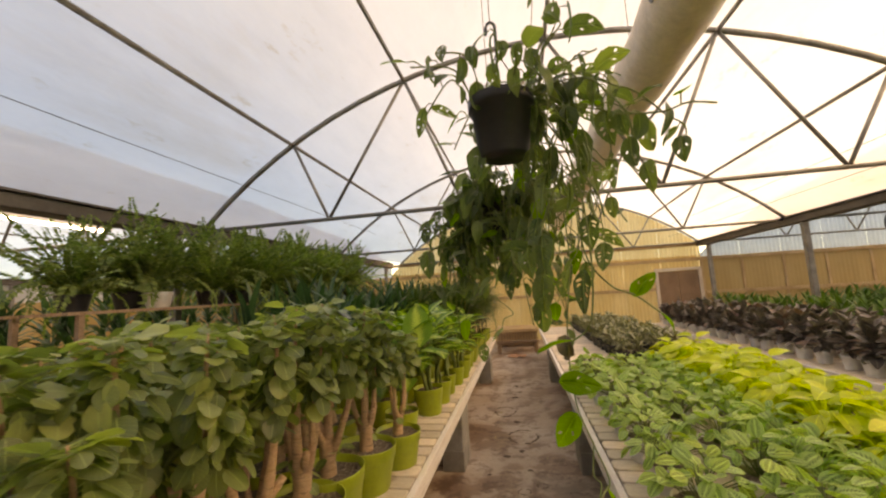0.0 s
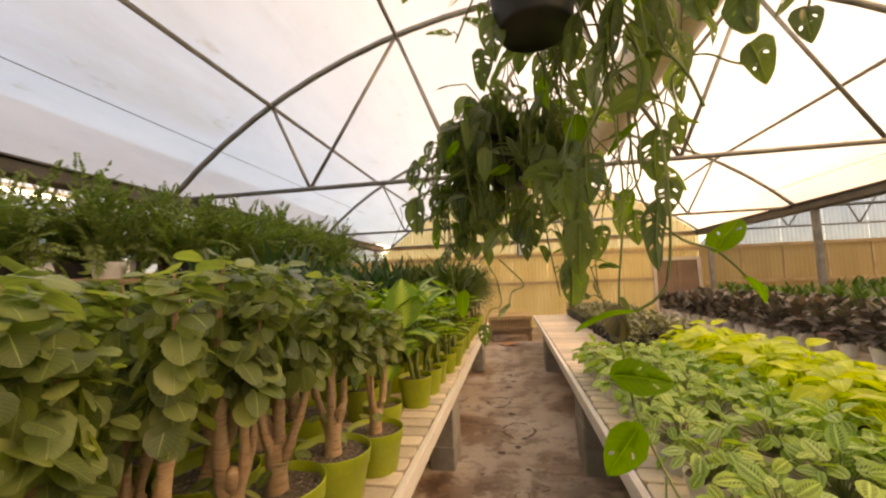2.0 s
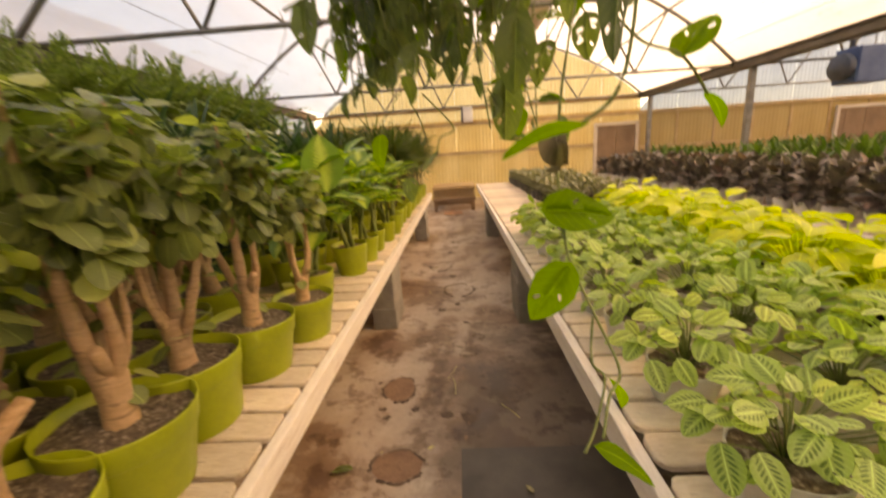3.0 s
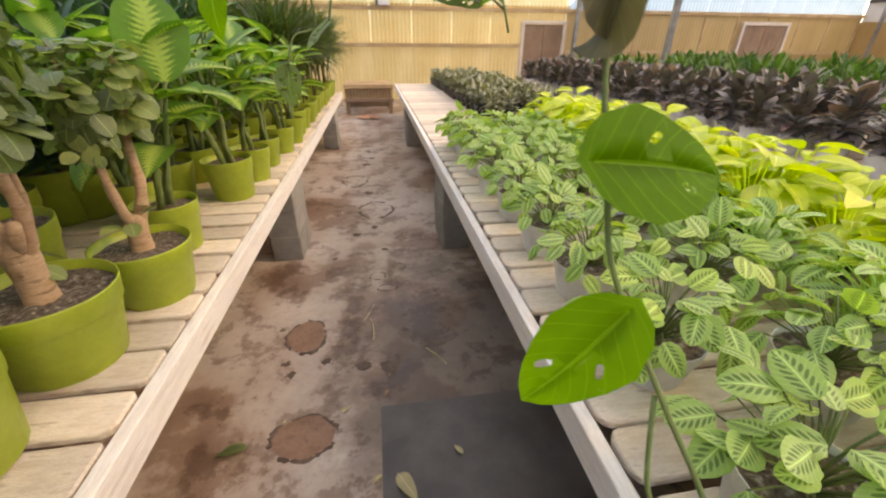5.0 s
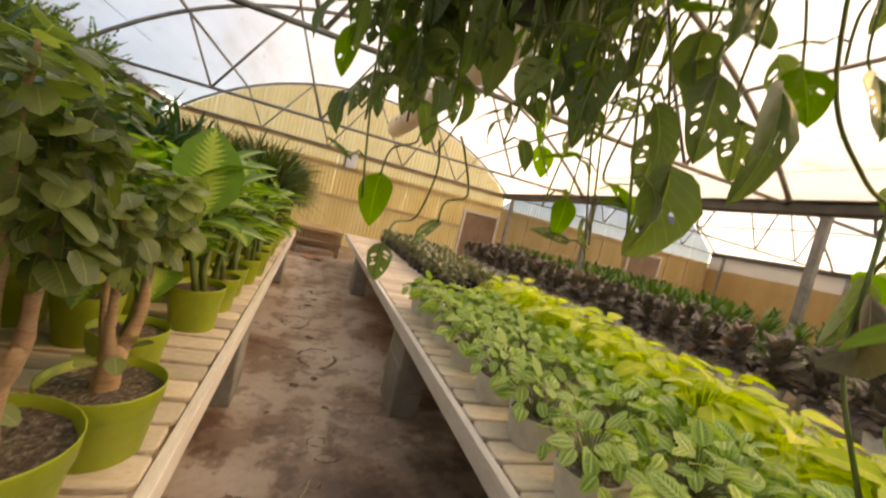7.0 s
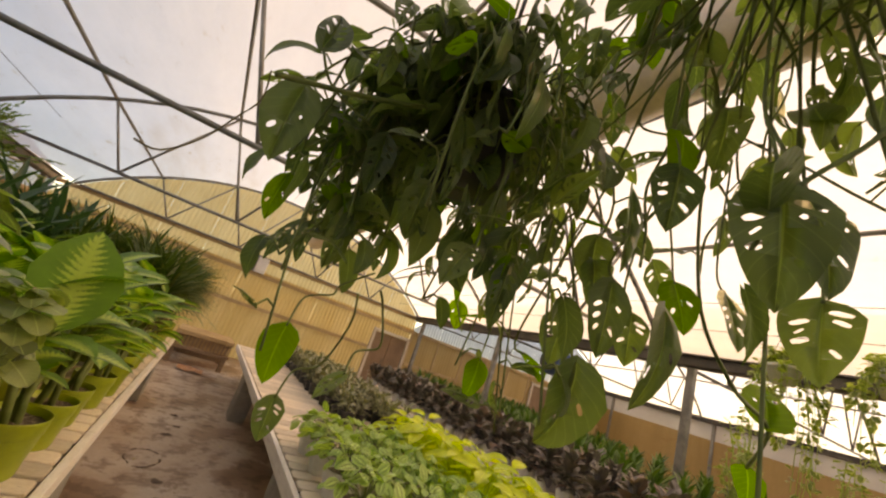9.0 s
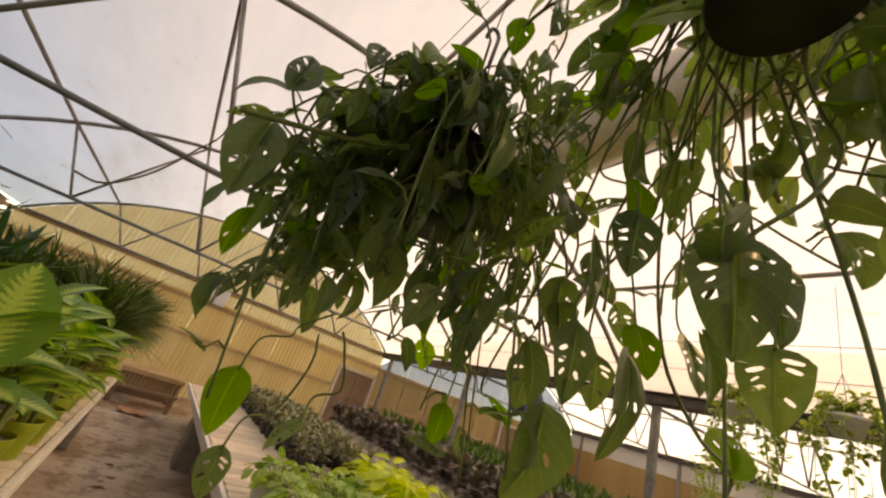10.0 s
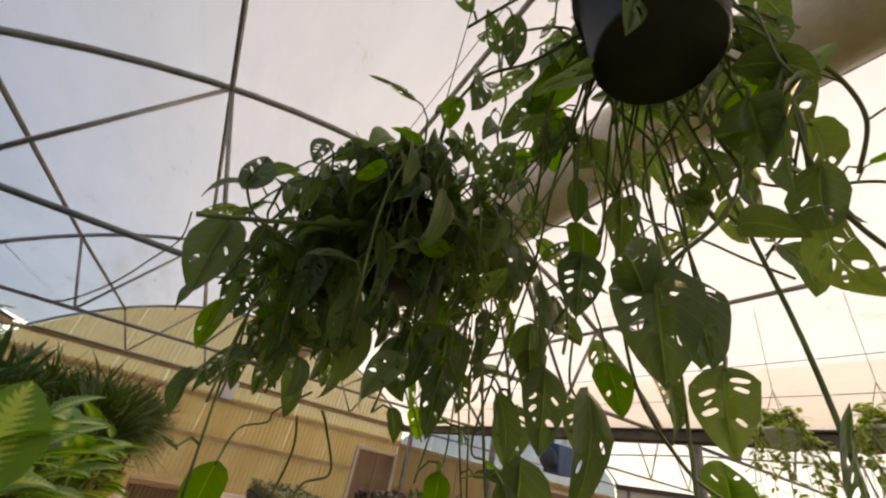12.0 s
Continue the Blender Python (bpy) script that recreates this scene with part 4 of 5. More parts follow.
def bench(x_edge, side, width, y0, y1, joints, label, single=True):
    """A slatted bench; x_edge is the aisle edge, side +1 when the bench lies to the right of it."""
    t = thing("bench", label, "bench", "plant benches")
    cuts = [y0] + [j for j in joints if y0 < j < y1] + [y1]
    for a, b in zip(cuts, cuts[1:]):
        lo, hi = sorted((x_edge, x_edge + side * 0.036))
        part("edge_board", Shape().box(lo, hi, a + 0.004, b - 0.004, TOP - 0.092, TOP, bevel=0.004), EDGE, t, "pale weathered edge board", smooth=False)
        lo, hi = sorted((x_edge + side * (width - 0.036), x_edge + side * width))
        part("edge_board", Shape().box(lo, hi, a + 0.004, b - 0.004, TOP - 0.092, TOP, bevel=0.004), EDGE, t, smooth=False)
    for q in (0.33, 0.66):
        xm = x_edge + side * width * q
        part("rail", Shape().box(xm - 0.02, xm + 0.02, y0, y1, TOP - 0.11, TOP - 0.02), BOARD, t, smooth=False)
    length = width - 0.08
    meshes = [shared("slat%.2f_%d" % (length, k), lambda k=k: slat_mesh(0.122, length, k)) for k in range(6)]
    rnd = random.Random(int(abs(x_edge) * 77) + 1)
    y = y0 + 0.01
    while y < y1 - 0.12:
        m = Matrix.Translation((x_edge + side * (0.04 + rnd.uniform(0, 0.008)), y + rnd.uniform(-.004, .004) + (0.122 if side < 0 else 0), TOP + 0.002))
        if side < 0:
            m = m @ Matrix.Rotation(math.pi, 4, 'Z')
        part("slat", meshes[rnd.randrange(6)], BOARD, t, m=m @ Matrix.Rotation(radians(rnd.uniform(-.5, .5)), 4, 'Z'))
        y += 0.122 + rnd.uniform(0.012, 0.024)


JOINTS = (-2.45, 0.94, 4.33, 7.72)
bench(0.0, -1, 1.75, -3.4, 8.95, JOINTS, "long slatted timber bench on concrete blocks beside the aisle")
bench(0.97, 1, 1.75, -3.4, 10.5, JOINTS, "long slatted timber bench, partly bare, on concrete blocks")
bench(3.5, 1, 1.95, -1.0, 10.5, JOINTS, "slatted timber bench crowded with dark plants")
bench(6.3, 1, 1.75, -1.0, 10.5, JOINTS, "slatted timber bench crowded with green plants")
bench(-4.9, -1, 1.5, 0.6, 10.0, JOINTS, "slatted timber bench of tall plants in the next bay")
bench(-2.05, -1, 1.4, -2.5, 9.5, JOINTS, "slatted timber bench under the fern shelf")
for ly in JOINTS:
    for lx in (-0.125, -1.6, 1.09, 2.6, 3.62, 5.3, 6.45, 7.9, 6.45, 7.9, -2.2, -3.3, -5.05, -6.2):    block_leg(lx, ly)

# cross bench that closes the aisle
t = thing("cross_bench", "low slatted brown timber bench across the aisle's end", "bench")
part("edge_board", Shape().box(-0.1, 0.95, 10.62, 10.66, TOP - 0.11, TOP - 0.03, bevel=0.004), GIRT, t, smooth=False)
for k in range(9):
    part("slat", Shape().box(-0.1, 0.95, 10.68 + 0.14 * k, 10.80 + 0.14 * k, TOP - 0.07, TOP - 0.05, bevel=0.005), GIRT, t, smooth=False)
for k in range(15):
    part("front_slat", Shape().box(-0.08 + 0.068 * k, -0.045 + 0.068 * k, 10.66, 10.68, 0.33, TOP - 0.11, bevel=0.003), GIRT, t, smooth=False)
# the darker rail and an added board stand in for shade under the bench
part("bottom_rail", Shape().box(-0.1, 0.95, 10.62, 10.66, 0.27, 0.33, bevel=0.004), DARK_BOARD, t, smooth=False)
part("back_board", Shape().box(-0.1, 0.95, 11.9, 11.93, 0.0, TOP - 0.07, bevel=0.004), DARK_BOARD, t, "added board that darkens the gap under the bench", smooth=False)
for lx in (-0.04, 0.88):
    for ly in (10.73, 11.8):
        part("leg", Shape().box(lx - 0.045, lx + 0.045, ly - 0.045, ly + 0.045, 0.0, TOP - 0.07, bevel=0.006), DARK_BOARD, t, smooth=False)

# raised shelf for the ferns
t = thing("fern_shelf", "raised dark timber shelf rack carrying potted ferns", "shelf")
for yy in (2.8, 5.2, 7.6):
    for xx in (-2.62, -3.25):
        part("upright", Shape().box(xx - 0.02, xx + 0.02, yy - 0.02, yy + 0.02, 0.66, 1.62), DARK_BOARD, t, smooth=False)
for k in range(4):
    xx = -2.62 - 0.2 * k
    part("shelf_bar", Shape().box(xx - 0.03, xx + 0.03, 2.7, 8.0, 1.62, 1.645), DARK_BOARD, t, smooth=False)


# ---- plants on the benches ----
front = [aralia(11, 0.98, True), aralia(12, 0.93, True), aralia(13, 1.0, True)]
place(front, [(-0.26, 1.05, TOP), (-0.28, 1.34, TOP), (-0.29, 1.63, TOP), (-0.30, 1.90, TOP), (-0.31, 2.16, TOP), (-0.27, 2.47, TOP)], 4, 0.05, (0.97, 1.04))
place(front[1:2], [(-0.19, 2.77, TOP)], 44, 0.02, (0.86, 0.86))
drop_all(front)
back = [aralia(21, 0.90, False), aralia(22, 0.86, False), aralia(23, 0.94, False)]
place(back, rows((-1.28, -1.58), -1.2, 3.0, 0.32, 0.03, 55, TOP), 66, 0.05, (0.68, 0.78))
place(back, rows((-0.62, -0.95), -1.2, 3.0, 0.31, 0.03, 5, TOP) + [(-0.25, y, TOP) for y in (-0.8, -0.45, -0.1, 0.3, 0.66)], 6, 0.05)
drop_all(back)
cane = [dumbcane(31, 0.78, True), dumbcane(32, 0.85, True)]
tall = [dumbcane(34, 0.85, True, True)]
tall[0].matrix_basis = Matrix.Translation((-0.27, 3.12, TOP + 0.002))
place(cane, [(-0.22, 3.72, TOP), (-0.20, 4.04, TOP), (-0.20, 4.36, TOP), (-0.17, 4.72, TOP), (-0.16, 5.05, TOP)], 7, 0.04)
drop_all(cane)
cane = [dumbcane(33, 0.8, False)]
place(cane, rows((-0.5, -0.78), 3.4, 5.6, 0.34, 0.03, 8, TOP), 9, 0.04)
drop_all(cane)
dragon = [spiky(41, 1.25), spiky(42, 1.1)]
place(dragon, rows((-0.19, -0.5, -0.82), 5.4, 8.8, 0.32, 0.02, 10, TOP), 11, 0.03)
drop_all(dragon)
strap = [strappy(51, 0.75, STRAP, POT_GREEN, "mid_green", 0.115, 34, "potted dark green cornstalk plant with long strap leaves", "cornstalk_plant", 0.34, 0.055, "cornstalk plants", 0.2),
         strappy(52, 0.8, STRAP, POT_GREEN, "mid_green", 0.115, 34, "potted dark green cornstalk plant with long strap leaves", "cornstalk_plant", 0.34, 0.055, "cornstalk plants", 0.2)]
place(strap, rows((-0.9, -1.2, -1.5), 3.2, 8.8, 0.33, 0.03, 12, TOP) + rows((-2.25, -2.6), 4.6, 8.5, 0.5, 0.05, 30, TOP), 13, 0.04, (1.1, 1.28))
place(strap, rows((-5.15, -5.7), 1.2, 9.5, 0.66, 0.06, 130, TOP + 0.002), 131, 0.04, (1.35, 1.6))
drop_all(strap)
ferns = [fern(61, 66), fern(62, 62)]
place(ferns, rows((-2.7, -3.0), 4.2, 8.0, 0.5, 0.05, 14, 1.647) + [(-3.25, 3.2, 1.645), (-3.3, 3.75, 1.645)], 15, 0.0, (1.0, 1.2))
place(ferns, rows((-2.3,), 4.3, 8.5, 0.6, 0.06, 33, TOP), 34, 0.0, (1.05, 1.25))
white_fern = fern(63, 50, POT_WHITE, "fern_white", 62, 1.1)
white_fern.matrix_basis = Matrix.Translation((-2.92, 3.72, 1.647))
drop_all(ferns)

prayers = [prayer(71, True), prayer(72, True)]
place(prayers, [(1.215, y, TOP + 0.002) for y in (1.04, 1.44, 1.83, 2.21, 2.56, 2.89, 3.24, 3.6, 3.95, 4.3, 4.62)] + rows((1.53,), 1.3, 4.75, 0.38, 0.03, 161, TOP + 0.002), 17, 0.05, (0.95, 1.1))
drop_all(prayers)
prayers = [prayer(73, False), prayer(74, False)]
place(prayers, rows((1.82,), 1.1, 4.7, 0.36, 0.03, 18, TOP + 0.002) + rows((1.21, 1.53, 1.82), -1.5, 0.9, 0.38, 0.03, 19, TOP + 0.002), 20, 0.05, (0.95, 1.2))
drop_all(prayers)
limes = [lime(81), lime(82)]
place(limes, rows((2.1, 2.4), -1.5, 5.25, 0.31, 0.03, 21, TOP + 0.002), 22, 0.05, (0.95, 1.25))
drop_all(limes)
silver = [strappy(k, 0.2, SILVER, POT_BLACK, "small_black", 0.085, 30, "small silvery-grey leaved plant in a black pot", "silver_plant", 0.12, 0.05, "silver-leaved plants", 0.13, (0, 60), "oval") for k in (91, 92)]
place(silver, rows((1.78, 2.02, 2.28, 2.54), 5.75, 10.3, 0.25, 0.02, 23, TOP + 0.002), 24, 0.03)
drop_all(silver)
purple = [strappy(k, 0.42, PURPLE, POT_WHITE, "mid_white", 0.082, 44, "dark burgundy rubber plant with broad glossy leaves, white pot", "rubber_plant", 0.165, 0.085, "rubber plants", 0.14, (0, 75), "oval") for k in (101, 102, 103)]
place(purple, rows((3.72, 4.04, 4.36), -0.8, 10.2, 0.31, 0.03, 25, TOP + 0.002), 26, 0.03)
drop_all(purple)
green = [strappy(k, 0.5, BROAD, POT_BLACK, "small_black", 0.085, 26, "leafy green pot plant with upright pointed leaves", "green_plant", 0.24, 0.05, "green plants", 0.13, (25, 85), "lance") for k in (111, 112)]
place(green, rows((4.78, 5.15), 4.0, 10.2, 0.33, 0.03, 27, TOP + 0.002) + rows((4.78,), -0.8, 3.9, 0.33, 0.03, 127, TOP + 0.002) + rows((6.5, 6.85, 7.2, 7.55), -0.8, 10.2, 0.36, 0.03, 28, TOP + 0.002), 29, 0.03)
drop_all(green)


# ---- hanging baskets of holed-leaf vine ----
SWISS_LEAVES = []
for k in range(8):
    rk = random.Random(200 + k)
    SWISS_LEAVES.append(one_leaf(("holed", "holed_b", "holed_c", "heart", "holed_b", "holed", "heart", "holed_c")[k], 0.13, rk.uniform(0.052, 0.082), rk.uniform(0.2, 1.5), rk.uniform(-0.1, 0.5), rk.uniform(0.02, 0.07), SWISS, "heart", rk.uniform(-0.9, 0.9)))
FLAT_LEAVES = [one_leaf(("holed", "holed_c", "holed_b")[k], 0.13, 0.078 + 0.006 * k, 0.25 + 0.15 * k, 0.12, 0.03, SWISS, "heart", 0.15) for k in range(3)]
YOUNG_LEAVES = [one_leaf("holed_c" if k < 2 else "heart", 0.13, 0.085, 0.2 + 0.2 * k, 0.06, 0.012, BRIGHT, "heart") for k in range(4)]


class Basket:
    def __init__(self, label, x, y, z, hook_z, r=0.098, h=0.20):
        self.t = thing("hanging_basket", label, "hanging plant", "hanging baskets over the aisle", at=Matrix.Translation((x, y, z)))
        self.o, self.r, self.h = Vector((x, y, z)), r, h
        s = Shape()
        s.lathe([(0, 0.0), (r * 0.72, 0.0), (r * 0.76, 0.008), (r * 0.94, h * 0.80), (r * 1.03, h * 0.82), (r * 1.05, h), (r * 0.99, h), (r * 0.92, h * 0.8)], 28)
        p = part("pot", s, POT_BLACK, self.t, "black plastic pot")
        part("soil", Shape().disc(r * 0.93, h * 0.85, 20, 0.004, random.Random(1)), SOIL, p)
        self.stalks = Shape()
        hz = hook_z - z
        for k in range(3):
            a = 2.1 * k + 0.4
            part("hanger_wire", Shape().tube([(r * math.cos(a), r * math.sin(a), h), (0, 0, hz - 0.09)], 0.0022, 5), DARK_STEEL, self.t)
        hk = [(0, 0, hz - 0.10), (0, 0, hz - 0.02)] + [(-0.016 + 0.016 * math.cos(q), 0, hz + 0.022 * math.sin(q)) for q in [j * math.pi / 8 for j in range(9)]] + [(-0.034, 0, hz - 0.022)]
        part("hook", Shape().tube(hk, 0.0055, 8), GREY, self.t, "grey plastic hanging hook")
        part("hanging_cord", Shape().tube([(-0.016, 0, hz + 0.018), (-0.012, 0, arch_z(x - MID_X) - z - 0.02)], 0.002, 4), DARK_STEEL, self.t)

    def blade(self, p, az, el, size, roll=0.0, young=False, k=0, flat=False):
        me = YOUNG_LEAVES[k % 4] if young else FLAT_LEAVES[k % 3] if flat else SWISS_LEAVES[k % 8]
        m = turn(Vector(p) - self.o, az, el, roll) @ Matrix.Scale(size / 0.13, 4)
        part("leaf", me, None, self.t, m=m, label="bright young leaf" if young else "")

    def vine(self, pts, rnd, step=0.07, size=(0.09, 0.13), radius=0.0038, young=0.0, keep=None, first=2):
        line = smooth_line(pts, 6)
        part("vine", Shape().tube([p - self.o for p in line], radius, 5), STEM, self.t)
        since = 0.0
        for i in range(1, len(line)):
            d = line[i] - line[i - 1]
            since += d.length
            if i < first or since < step:
                continue
            since = 0.0
            az = rnd.uniform(0, 360)
            out = Matrix.Rotation(radians(az), 3, 'Z') @ Vector((0, 1, 0))
            tip = line[i] + out * rnd.uniform(0.02, 0.06) + Vector((0, 0, rnd.uniform(-0.01, 0.03)))
            if keep is not None and not keep(tip):
                continue
            self.stalks.tube([line[i] - self.o, (line[i] + tip) / 2 - self.o + Vector((0, 0, 0.012)), tip - self.o], 0.0022, 4, False)
            self.blade(tip, az, rnd.choice((rnd.uniform(-88, -45), rnd.uniform(-70, 35))), rnd.uniform(*size), rnd.uniform(-35, 35), rnd.random() < young, rnd.randrange(8))

    def finish(self):
        tagged(part("stalk_tangle", self.stalks, STEM, self.t), kind="stuff")


# rough line of the camera's path, which leaves are kept off
CAMERA_LINE = [Vector(p) for p in ((0.66, -0.6, 1.62), (0.62, 1.3, 1.40), (0.40, 1.58, 1.40), (0.22, 1.62, 1.52))]


def clear_of_camera(p):
    """Whether a leaf keeps its distance from the camera's path."""
    for a, b in zip(CAMERA_LINE, CAMERA_LINE[1:]):
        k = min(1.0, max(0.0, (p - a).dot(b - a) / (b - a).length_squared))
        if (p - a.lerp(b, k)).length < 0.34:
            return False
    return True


rnd = random.Random(300)
one = Basket("black hanging basket of trailing holed-leaf vine over the aisle", 0.578, 1.732, 2.06, 2.53, 0.108)
rim = lambda a: Vector((0.578 + 0.10 * math.cos(a), 1.732 + 0.10 * math.sin(a), 2.26))


def wander(rnd, pts, amount):
    return [pts[0]] + [Vector(p) + Vector((rnd.uniform(-amount, amount), rnd.uniform(-amount, amount), rnd.uniform(-amount, amount))) for p in pts[1:]]


def trailing(rnd, start, heading, length, fall, kink=0.5):
    """A stem that leaves in a heading, turns this way and that at every node and sinks."""
    p, d = Vector(start), Vector(heading).normalized()
    out = [p.copy()]
    n = max(4, int(length / 0.075))
    for i in range(n):
        d = (d + Vector((rnd.uniform(-kink, kink), rnd.uniform(-kink, kink), rnd.uniform(-kink, kink) * 0.7 - fall))).normalized()
        p = p + d * (length / n)
        out.append(p.copy())
    return out


# long trailing stems on the far and right side
for k in range(14):
    a = -0.35 + 2.0 * k / 13 + rnd.uniform(-.2, .2)
    o = rim(a)
    line = trailing(rnd, o - Vector((math.cos(a), math.sin(a), 0)) * 0.04, (math.cos(a), math.sin(a), 0.35), rnd.uniform(0.35, 0.75), rnd.uniform(0.12, 0.3), 0.6)
    cut = next((i for i, p in enumerate(line) if i > 1 and not clear_of_camera(p)), len(line))
    one.vine(line[:max(3, cut)], rnd, 0.065, (0.075, 0.135), rnd.uniform(0.0022, 0.0034), 0.10, clear_of_camera)
# short shoots over the top
for k in range(11):
    a = rnd.uniform(0, 6.28)
    o = rim(a) - Vector((0, 0, 0.03))
    d = Vector((math.cos(a), math.sin(a), 0))
    one.vine([o, o + d * 0.06 + Vector((0, 0, rnd.uniform(0.05, 0.14))), o + d * rnd.uniform(0.12, 0.22) + Vector((0, 0, rnd.uniform(-0.08, 0.14)))], rnd, 0.045, (0.065, 0.11), 0.0028, 0.08, clear_of_camera, 1)
# bare tangled stems under the pot, to the right
for k in range(6):
    a = rnd.uniform(-.5, 1.4)
    line = trailing(rnd, rim(a), (math.cos(a) + 0.4, math.sin(a), rnd.uniform(-0.6, 0.2)), rnd.uniform(0.4, 0.8), rnd.uniform(0.1, 0.28), 0.75)
    cut = next((i for i, p in enumerate(line) if i > 1 and not clear_of_camera(p)), len(line))
    one.vine(line[:max(3, cut)], rnd, 0.13, (0.08, 0.125), rnd.uniform(0.0024, 0.0034), 0.2, clear_of_camera)
# the stem that hangs lowest, with its single leaves
low = [rim(0.2), (0.74, 1.86, 2.12), (0.77, 1.86, 1.75), (0.74, 1.84, 1.50), (0.735, 1.835, 1.386), (0.738, 1.80, 1.28), (0.745, 1.78, 1.225), (0.775, 1.73, 1.14), (0.798, 1.68, 1.069), (0.772, 1.65, 1.044), (0.75, 1.61, 1.0)]
one.vine(low, rnd, 5.0, radius=0.0025)
one.vine([(0.772, 1.735, 1.14), (0.76, 1.70, 1.075), (0.775, 1.68, 1.055), (0.745, 1.63, 1.005), (0.72, 1.60, 0.985)], rnd, 5.0, radius=0.0022)
one.blade((0.702, 1.768, 1.322), -86, -4, 0.13, 52, True, 1)
one.blade((0.728, 1.735, 1.228), 90, -55, 0.118, -66, True, 1)
one.blade((0.741, 1.60, 0.993), -108, -14, 0.088, -8, True, 2)
one.blade((0.79, 1.68, 1.05), -70, -50, 0.06, 0, True, 3)
one.blade((0.74, 1.84, 1.47), -60, -60, 0.08, 30, False, 7)
withered = one_leaf("heart", 0.12, 0.055, 1.5, 0.9, 0.09, WITHERED, "heart", 1.2)
for x, y, z, az, el, q in ((0.732, 1.83, 1.455, 150, -66, 0.62), (0.732, 1.83, 1.43, 235, -78, 0.5)):
    part("withered_leaf", withered, WITHERED, one.t, "curled brown withered leaf", m=turn(Vector((x, y, z)) - one.o, az, el, 20) @ Matrix.Scale(q, 4))
far_stem = [rim(0.6), (0.82, 1.98, 2.05), (0.84, 1.98, 1.75), (0.91, 1.95, 1.62), (0.99, 1.93, 1.575), (1.08, 1.99, 1.51)]
one.vine(far_stem, rnd, 5.0, radius=0.0032)
one.blade((0.99, 1.93, 1.58), -65, 48, 0.125, 20, True, 1)
one.blade((1.08, 1.99, 1.51), -80, -35, 0.085, 10, True, 3)
one.blade((0.92, 2.12, 1.84), -75, -20, 0.13, -20, False, 1)
one.blade((0.76, 1.88, 1.72), 200, -70, 0.10, 5, False, 6)
one.blade((0.67, 2.04, 1.57), 180, -80, 0.14, 0, False, 7)
one.blade((0.60, 1.95, 1.80), 170, -75, 0.12, 5, False, 0)
one.blade((0.68, 1.93, 1.66), 160, -70, 0.14, -10, False, 2)
one.blade((0.90, 2.10, 2.42), -70, 10, 0.14, 10, False, 3)
one.blade((0.88, 2.00, 2.30), -95, -25, 0.13, 10, False, 1)

# large leaves that hang close by, placed and turned to fit the camera's view: the middle of each, its heading, and its
# size
def hung(basket, at, az, el, size, k, young=False, roll=0.0, towards=None):
    way = Matrix.Rotation(radians(az), 3, 'Z') @ Matrix.Rotation(radians(el), 3, 'X') @ Vector((0, 1, 0))
    foot = Vector(at) - way * size * 0.5
    basket.blade(foot, az, el, size, roll, young, k, True)
    o = Vector(towards)
    mid, loose = foot.lerp(o, 0.45), min(1.0, (foot - o).length / 0.4)
    line = [foot, foot - way * 0.03 + Vector((rnd.uniform(-.02, .02), 0.01, 0.03)), mid + Vector((rnd.uniform(-.05, .15), rnd.uniform(0, .15), rnd.uniform(-.09, .09))) * loose, mid.lerp(o, 0.5) + Vector((rnd.uniform(-.05, .05), rnd.uniform(-.02, .05), rnd.uniform(-.02, .06))) * loose, o]
    basket.vine(line, rnd, 5.0, radius=rnd.uniform(0.0018, 0.0028))


for at, az, el, size, k, young in (((0.688, 2.02, 1.646), 138, -80, 0.12, 0, False), ((0.773, 2.19, 1.63), 120, -60, 0.115, 2, False), ((0.745, 2.368, 1.50), 150, -70, 0.09, 3, True),
                                   ((0.831, 2.287, 1.571), -70, -12, 0.11, 1, True), ((0.62, 1.79, 1.717), 128, -78, 0.135, 2, False), ((0.67, 1.77, 1.74), 160, -65, 0.12, 5, False),
                                   ((0.70, 1.69, 1.985), 100, -75, 0.13, 7, False), ((0.505, 1.83, 2.055), 60, -25, 0.115, 1, False), ((0.74, 1.80, 1.66), 100, -60, 0.105, 2, False),
                                   ((0.80, 1.98, 1.71), 150, -55, 0.10, 1, True), ((0.66, 1.93, 1.82), 120, -70, 0.12, 0, False), ((0.78, 1.90, 1.86), 40, -30, 0.10, 4, True),
                                   ((0.72, 2.10, 1.76), 130, -70, 0.11, 7, False), ((0.84, 1.86, 1.80), 110, -75, 0.12, 2, False), ((0.90, 1.95, 1.72), 150, -60, 0.11, 0, False),
                                   ((0.60, 2.0, 1.86), 150, -50, 0.12, 4, False), ((0.86, 2.1, 1.66), 140, -75, 0.10, 5, False)):
    if clear_of_camera(Vector(at)):
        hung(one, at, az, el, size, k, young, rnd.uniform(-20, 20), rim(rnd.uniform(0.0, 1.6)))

two = Basket("black hanging basket hidden in dense holed-leaf vine", 0.53, 2.31, 1.86, 2.44, 0.11, 0.18)
rim2 = lambda a: Vector((0.53 + 0.10 * math.cos(a), 2.31 + 0.10 * math.sin(a), 2.03))
